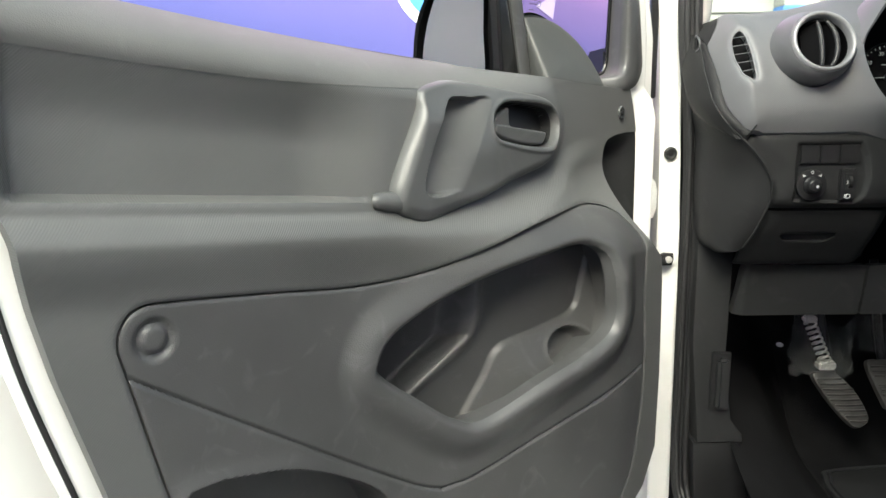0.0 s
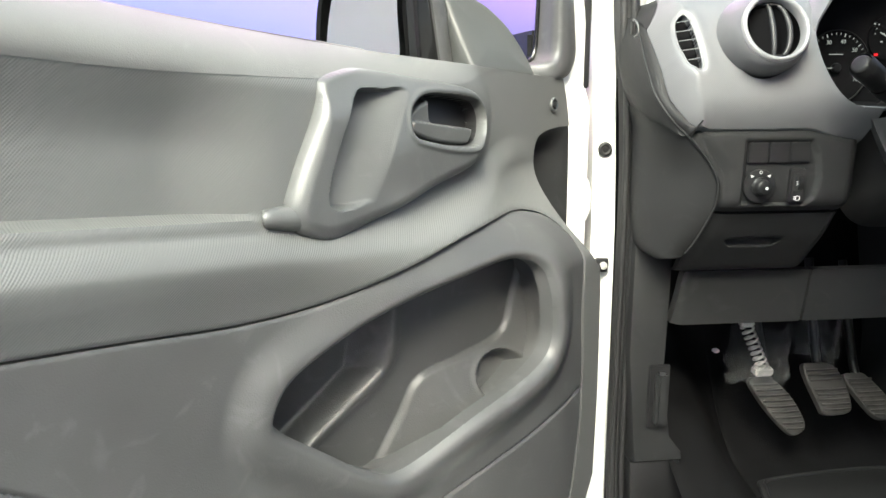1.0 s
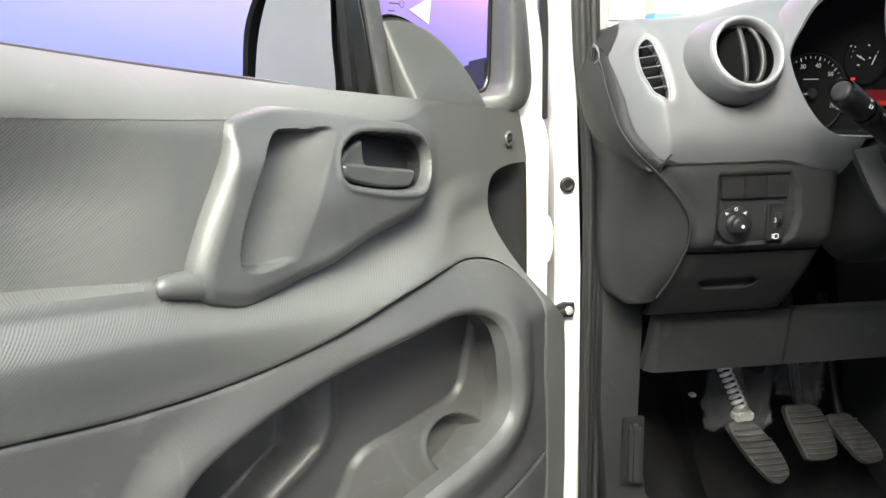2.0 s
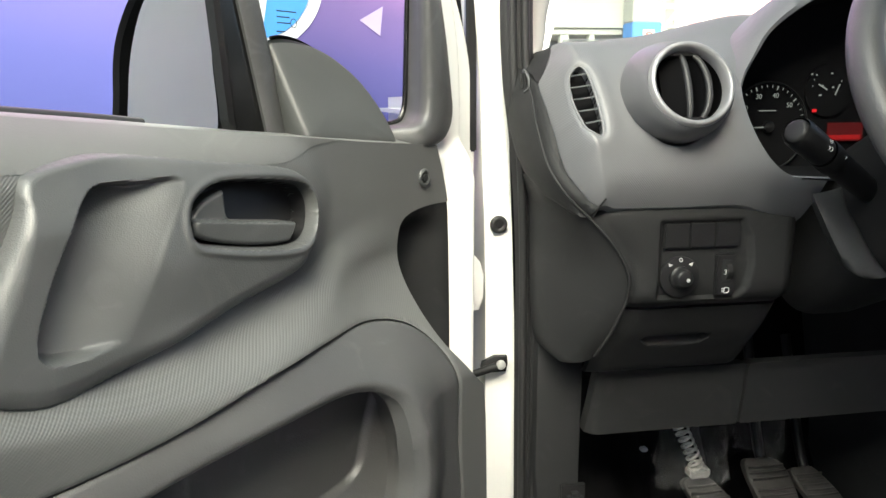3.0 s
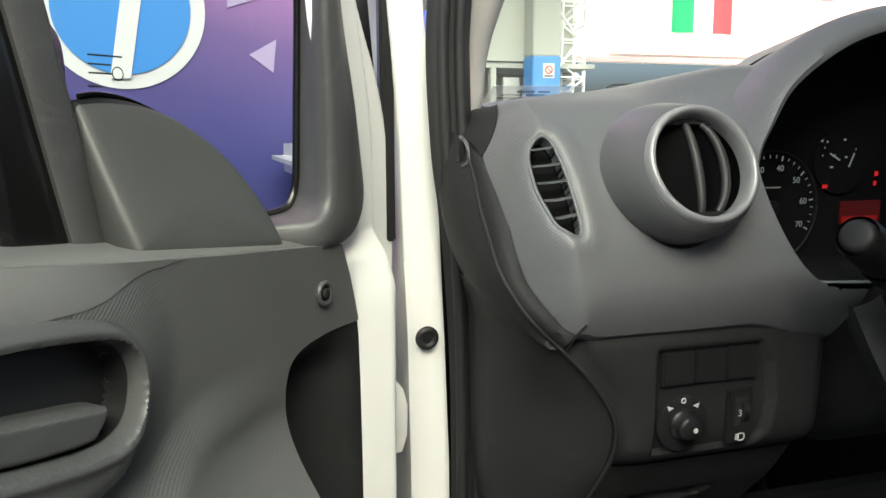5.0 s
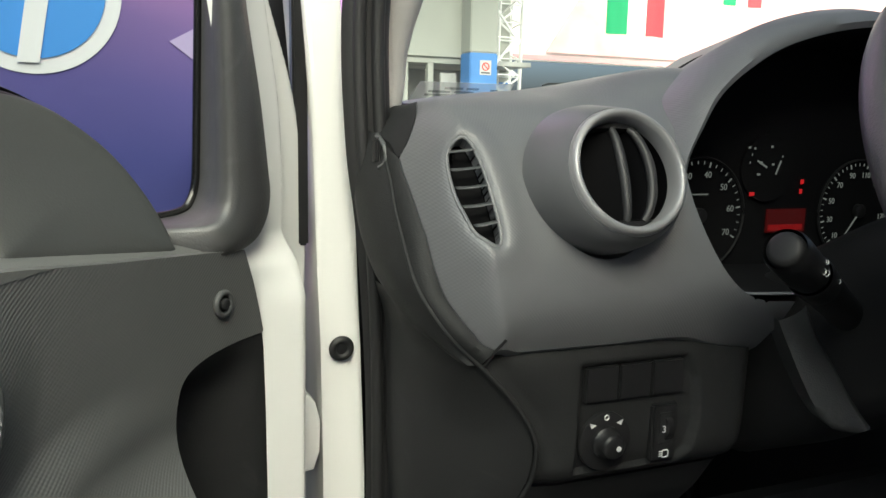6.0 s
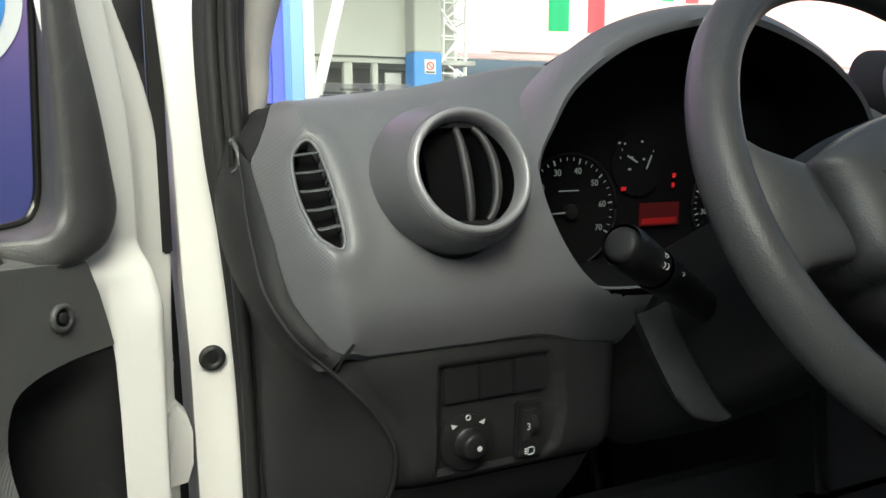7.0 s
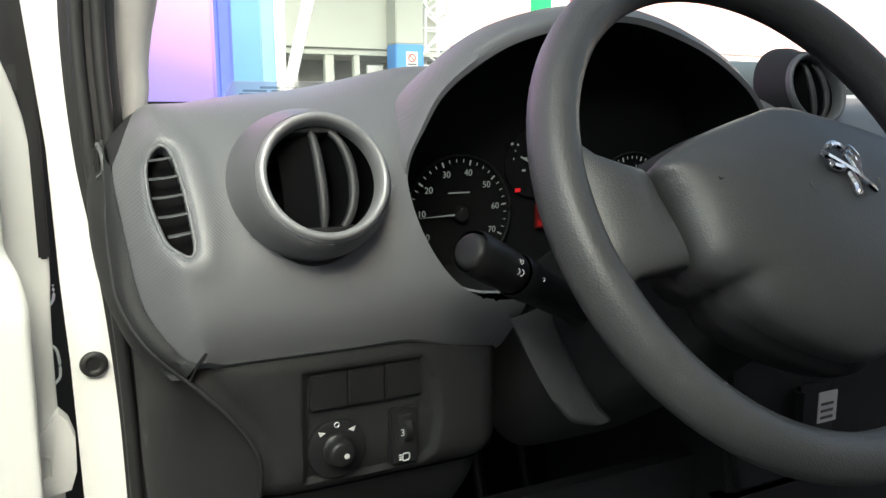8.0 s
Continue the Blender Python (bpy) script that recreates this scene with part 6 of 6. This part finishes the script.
    # symbols
    for f, up, w in ((0.24, 0.0, 0.0045), (0.24, 0.35, 0.003), (0.43, 0.15, 0.003)):
        c = a.lerp(b, f)
        nrm = (Vector((-0.35, -0.85, 0.25 + up)) - d * Vector((-0.35, -0.85, 0.25 + up)).dot(d)).normalized()
        mm = axes(c + nrm * 0.0162, (1, 0, -0.4), (0.4, 0, 1))
        part("symbol", bmesh_tubes([[mm @ Vector((w * 0.5 * math.cos(t) * (1 if k else 0.8) + k * w * 0.8, w * 0.5 * math.sin(t), 0)) for t in np.linspace(-1.6, 1.6, 5)] for k in (-0.5, 0.5)], 0.0005, 5), PRINT_WHITE, st, "white lamp print")
    return col


column()


# ---- footwell ----
def footwell():
    kick = thing("kick_trim", "dark grey plastic kick trim with the bonnet lever", "trim panel", (0.52, 1.38, 0.03))
    out = [(0.478, 0.60), (0.545, 0.59), (0.542, 0.36), (0.560, 0.245), (0.583, 0.215), (0.585, 0.20), (0.497, 0.20), (0.478, 0.40)]
    solid("trim_plate", out, axes((0, 1.375, 0), (1, 0, 0), (0, 0, 1)), 0.05, DARK_GREY, kick, "", 0.004)
    out = [(0.490, 0.20), (0.583, 0.20), (0.60, 0.10), (0.62, 0.03), (0.50, 0.03)]
    solid("sill_trim", out, axes((0, 1.378, 0), (1, 0, 0), (0, 0, 1)), 0.05, BLACK_PLASTIC, kick, "black lower trim", 0.006)
    box_part("bonnet_lever", (0.523, 1.356, 0.273), (0.545, 1.380, 0.374), DARK_GREY, kick, "grey bonnet release lever", 0.006)
    box_part("lever_slot", (0.5135, 1.370, 0.268), (0.551, 1.3755, 0.384), BLACK_PLASTIC, kick, "black lever slot", 0.002)
    # carpet rising up the bulkhead and tunnel
    side = thing("footwell_carpet", "black moulded footwell carpet", "carpet", (1.0, 1.6, 0.03), kind="structure")
    xs = [0.56, 0.68, 0.76, 0.80, 0.84, 1.2, 1.25, 1.9]
    rows = []
    for y, zs in ((0.9, (0.03,) * 8), (1.30, (0.16, 0.10, 0.05, 0.035, 0.035, 0.035, 0.30, 0.40)), (1.50, (0.30, 0.20, 0.09, 0.05, 0.05, 0.05, 0.38, 0.48)), (1.64, (0.42, 0.30, 0.16, 0.10, 0.10, 0.10, 0.45, 0.5)), (1.78, (0.50, 0.40, 0.32, 0.30, 0.30, 0.30, 0.5, 0.55)), (1.86, (0.62, 0.6, 0.58, 0.56, 0.56, 0.56, 0.6, 0.6))):
        rows.append(open_spline([(x, y, z) for x, z in zip(xs, zs)], 5))
    rows = np.array(rows)
    dense = np.stack([open_spline(rows[:, i], 5) for i in range(rows.shape[1])], 1)
    loft("pile", [r for r in dense], CARPET, side, "", closed=False, sharp=80)
    mat = thing("floor_mat", "black ribbed rubber floor mat", "floor mat", (1.0, 1.4, 0.05))
    out = closed_spline([(0.80, 1.05), (1.18, 1.05), (1.19, 1.45), (1.15, 1.55), (0.86, 1.54), (0.815, 1.50), (0.80, 1.40)], 6)
    solid("mat_sheet", [tuple(p) for p in out], Matrix.Translation((0, 0, 0.058)), 0.008, MAT, mat, "", 0.003)
    tube("mat_edge", np.array([(x, y, 0.060) for x, y in closed_spline([(0.81, 1.06), (1.17, 1.06), (1.18, 1.44), (1.14, 1.54), (0.87, 1.53), (0.825, 1.49), (0.81, 1.40)], 6)]), 0.004, RUBBER, mat, "raised rubber edge", 6, closed=True)
    clip = thing("carpet_clip", "small white plastic carpet clip", "clip", (0.722, 1.615, 0.306))
    box_part("clip_body", (0.719, 1.55, 0.331), (0.731, 1.562, 0.338), PRINT_WHITE, clip, "", 0.002)


def pedal(name, label, pts, y, lean, stem_top):
    p = thing(name, label, "pedal", (np.mean([q[0] for q in pts]), y, np.mean([q[1] for q in pts])), "pedals")
    cx, cz = np.mean([q[0] for q in pts]), np.mean([q[1] for q in pts])
    m = axes((cx, y, cz), (1, 0, 0), (0, math.sin(lean), math.cos(lean)))
    loop = closed_spline([(x - cx, (z - cz) / math.cos(lean) * 0.97) for x, z in pts], 5)
    solid("pad", [tuple(q) for q in loop], m, 0.014, PEDAL_RUBBER, p, "worn ribbed rubber pad", 0.004)
    lo, hi = loop[:, 1].min(), loop[:, 1].max()
    for k in range(9):
        z = lo + (hi - lo) * (k + 1.2) / 10.8
        near = loop[np.abs(loop[:, 1] - z) < 0.008]
        if len(near) < 2:
            continue
        x0, x1 = near[:, 0].min() + 0.006, near[:, 0].max() - 0.006
        if x1 - x0 < 0.012:
            continue
        tube("rib", np.array([m @ Vector((x0, z, 0.001)), m @ Vector(((x0 + x1) / 2, z - 0.001, 0.002)), m @ Vector((x1, z, 0.001))]), 0.0024, PEDAL_RUBBER, p, "", 6)
    tube("stem", open_spline([m @ Vector((0, (hi + lo) / 2, -0.012)), m @ Vector((-0.005, hi + 0.02, -0.02)), Vector(stem_top)], 5), 0.009, BLACK_PLASTIC, p, "black steel stem", 8)
    return p


def centre_stack():
    con = thing("centre_console", "dark grey centre console below the dashboard", "console", (1.3, 1.4, 0.03))
    out = closed_spline([(1.10, 0.84), (1.20, 0.85), (1.42, 0.85), (1.52, 0.83), (1.50, 0.60), (1.46, 0.30), (1.44, 0.04), (1.20, 0.04), (1.17, 0.30), (1.12, 0.60)], 5)
    solid("console_body", [tuple(p) for p in out], axes((0, 1.312, 0), (1, 0, 0), (0, 0, 1)), 0.43, DARK_GREY, con, "", 0.02)
    c = np.array((1.31, 0.45))
    for name, lo, hi in (("upper_face", 0.52, 0.83), ("lower_face", 0.06, 0.514)):
        keep = closed_spline([tuple(c + (p - c) * (0.93, 0.97)) for p in out[::5]], 6)
        face = [(float(x), float(min(max(z, lo), hi))) for x, z in keep]
        solid(name, [p for i, p in enumerate(face) if math.dist(p, face[i - 1]) > 1e-5], axes((0, 1.302, 0), (1, 0, 0), (0, 0, 1)), 0.02, DARK_GREY, con, "dark grey face panel", 0.004)
    low = thing("glove_shelf", "dark grey passenger side lower panel", "panel", (1.75, 1.4, 0.5))
    box_part("shelf_body", (1.53, 1.33, 0.45), (1.97, 1.75, 0.80), DARK_GREY, low, "", 0.02)


centre_stack()
footwell()
pedal("clutch_pedal", "clutch pedal with a worn ribbed rubber pad", [(0.800, 0.270), (0.825, 0.277), (0.850, 0.272), (0.885, 0.235), (0.904, 0.190), (0.892, 0.172), (0.868, 0.170), (0.835, 0.205), (0.812, 0.240)], 1.53, radians(28), (0.81, 1.62, 0.50))
pedal("brake_pedal", "brake pedal with a worn ribbed rubber pad", [(0.911, 0.294), (0.940, 0.301), (0.971, 0.298), (0.992, 0.275), (1.002, 0.230), (0.992, 0.208), (0.943, 0.206), (0.930, 0.225)], 1.53, radians(28), (0.95, 1.63, 0.50))
pedal("accelerator_pedal", "accelerator pedal with a ribbed pad", [(1.010, 0.266), (1.040, 0.270), (1.060, 0.266), (1.095, 0.225), (1.100, 0.193), (1.060, 0.190), (1.030, 0.225)], 1.54, radians(35), (1.06, 1.68, 0.48))


def spring():
    s = thing("clutch_spring", "pale steel clutch return spring", "spring", (0.795, 1.53, 0.34))
    a, b = Vector((0.776, 1.54, 0.390)), Vector((0.812, 1.53, 0.305))
    d = (b - a).normalized()
    u, w = d.orthogonal().normalized(), d.cross(d.orthogonal().normalized())
    n = 140
    coil = [a.lerp(b, i / n) + u * (0.011 * math.cos(i / n * 2 * math.pi * 8)) + w * (0.011 * math.sin(i / n * 2 * math.pi * 8)) for i in range(n + 1)]
    tube("coil", np.array(coil), 0.0024, STEEL, s, "", 6)
    box_part("seat_cup", (0.795, 1.52, 0.288), (0.832, 1.545, 0.306), STEEL, s, "bright spring seat", 0.004)
    box_part("upper_cup", (0.762, 1.53, 0.388), (0.790, 1.55, 0.402), STEEL, s, "", 0.004)


spring()


def plastic_wrap():
    """Clear protective film left crumpled round the pedal stems."""
    film, n, l, b = shader("clear_film", (0.9, 0.9, 0.9), 0.12)
    clear, mix = n.new("ShaderNodeBsdfTransparent"), n.new("ShaderNodeMixShader")
    mix.inputs[0].default_value = 0.05
    l.new(clear.outputs[0], mix.inputs[1])
    l.new(b.outputs[0], mix.inputs[2])
    l.new(mix.outputs[0], n["Material Output"].inputs[0])
    rng = random.Random(11)
    for (x0, x1, z0, z1, yy) in ((0.735, 0.865, 0.275, 0.405, 1.525), (0.895, 0.985, 0.315, 0.395, 1.555)):
        wrap = thing("plastic_wrap", "crumpled clear plastic film round a pedal stem", "plastic film", ((x0 + x1) / 2, yy, z0), "protective film")
        nx, nz = 13, 13
        rows = []
        for i in range(nx):
            row = []
            for k in range(nz):
                fx, fz = i / (nx - 1), k / (nz - 1)
                row.append((x0 + (x1 - x0) * fx + rng.uniform(-0.006, 0.006), yy - 0.03 * math.sin(math.pi * fx) + rng.uniform(-0.011, 0.011), z0 + (z1 - z0) * fz + 0.012 * math.sin(7 * fx) + rng.uniform(-0.006, 0.006)))
            rows.append(np.array(row))
        loft("film", rows, film, wrap, "clear crumpled film", closed=False, sharp=15)


plastic_wrap()


# ---- small things on the dashboard ----
def small_things():
    clip = thing("end_cover_clip", "grey spring clip in the dashboard end cover", "clip", (0.453, 1.350, 0.941))
    tube("loop", open_spline([(0.4505, 1.362, 0.955), (0.4525, 1.351, 0.949), (0.4535, 1.345, 0.941), (0.4525, 1.345, 0.932), (0.4490, 1.350, 0.928)], 5), 0.0022, SMOOTH_GREY, clip, "", 6)
    box_part("notch", (0.4465, 1.352, 0.930), (0.4535, 1.366, 0.954), BLACK_PLASTIC, clip, "black notch", 0.003)
    joint = thing("fascia_joint", "short dark joint between the dashboard panels", "joint", (0.50, 1.228, 0.80))
    tube("gap_line", [(0.4945, 1.2265, 0.787), (0.4985, 1.2190, 0.799), (0.5045, 1.2120, 0.810)], 0.0013, BLACK_PLASTIC, joint, "", 6)
    st = thing("windscreen_sticker", "pale printed sticker on the windscreen", "sticker", (0.73, 1.83, 1.02))
    pale, n, l, b = shader("sticker_film", (0.80, 0.82, 0.78), 0.6)
    b.inputs["Alpha"].default_value = 0.3
    faded, n, l, b = shader("faded_print", (0.10, 0.11, 0.13), 0.6)
    b.inputs["Alpha"].default_value = 0.3

    def on_glass(x, s):
        return Vector((x, 1.886 - 0.796 * s, 0.972 + 0.605 * s))
    m = axes(on_glass(0.733, 0.072), (1, 0, 0), (0, -0.796, 0.605))
    solid("film", [(-0.086, -0.024), (0.076, -0.024), (0.074, 0.022), (-0.078, 0.020)], m, 0.0006, pale, st, "pale film")
    for z, x0, x1 in ((0.008, -0.036, -0.006), (0.008, 0.000, 0.020), (0.000, -0.060, -0.024), (0.000, -0.018, 0.014), (-0.008, -0.064, 0.000), (0.006, 0.040, 0.052)):
        solid("print_line", [(x0, z - 0.0025), (x1, z - 0.0025), (x1, z + 0.0025), (x0, z + 0.0025)], m @ pose(0, 0, 0.0009), 0.0003, faded, st, "grey print bar")
    tag = thing("paper_tag", "white printed paper tag in a black holder on the console", "tag", (1.28, 1.29, 0.60))
    box_part("holder", (1.221, 1.284, 0.576), (1.288, 1.302, 0.643), BLACK_PLASTIC, tag, "black holder", 0.006)
    box_part("paper", (1.2515, 1.2815, 0.594), (1.2845, 1.2835, 0.634), PRINT_WHITE, tag, "white paper", 0.0)
    for z in (0.596, 0.605, 0.614):
        box_part("print_line", (1.255, 1.2805, z + 0.003), (1.277, 1.2817, z + 0.0065), SMOOTH_GREY, tag, "grey print bar", 0.0)


small_things()
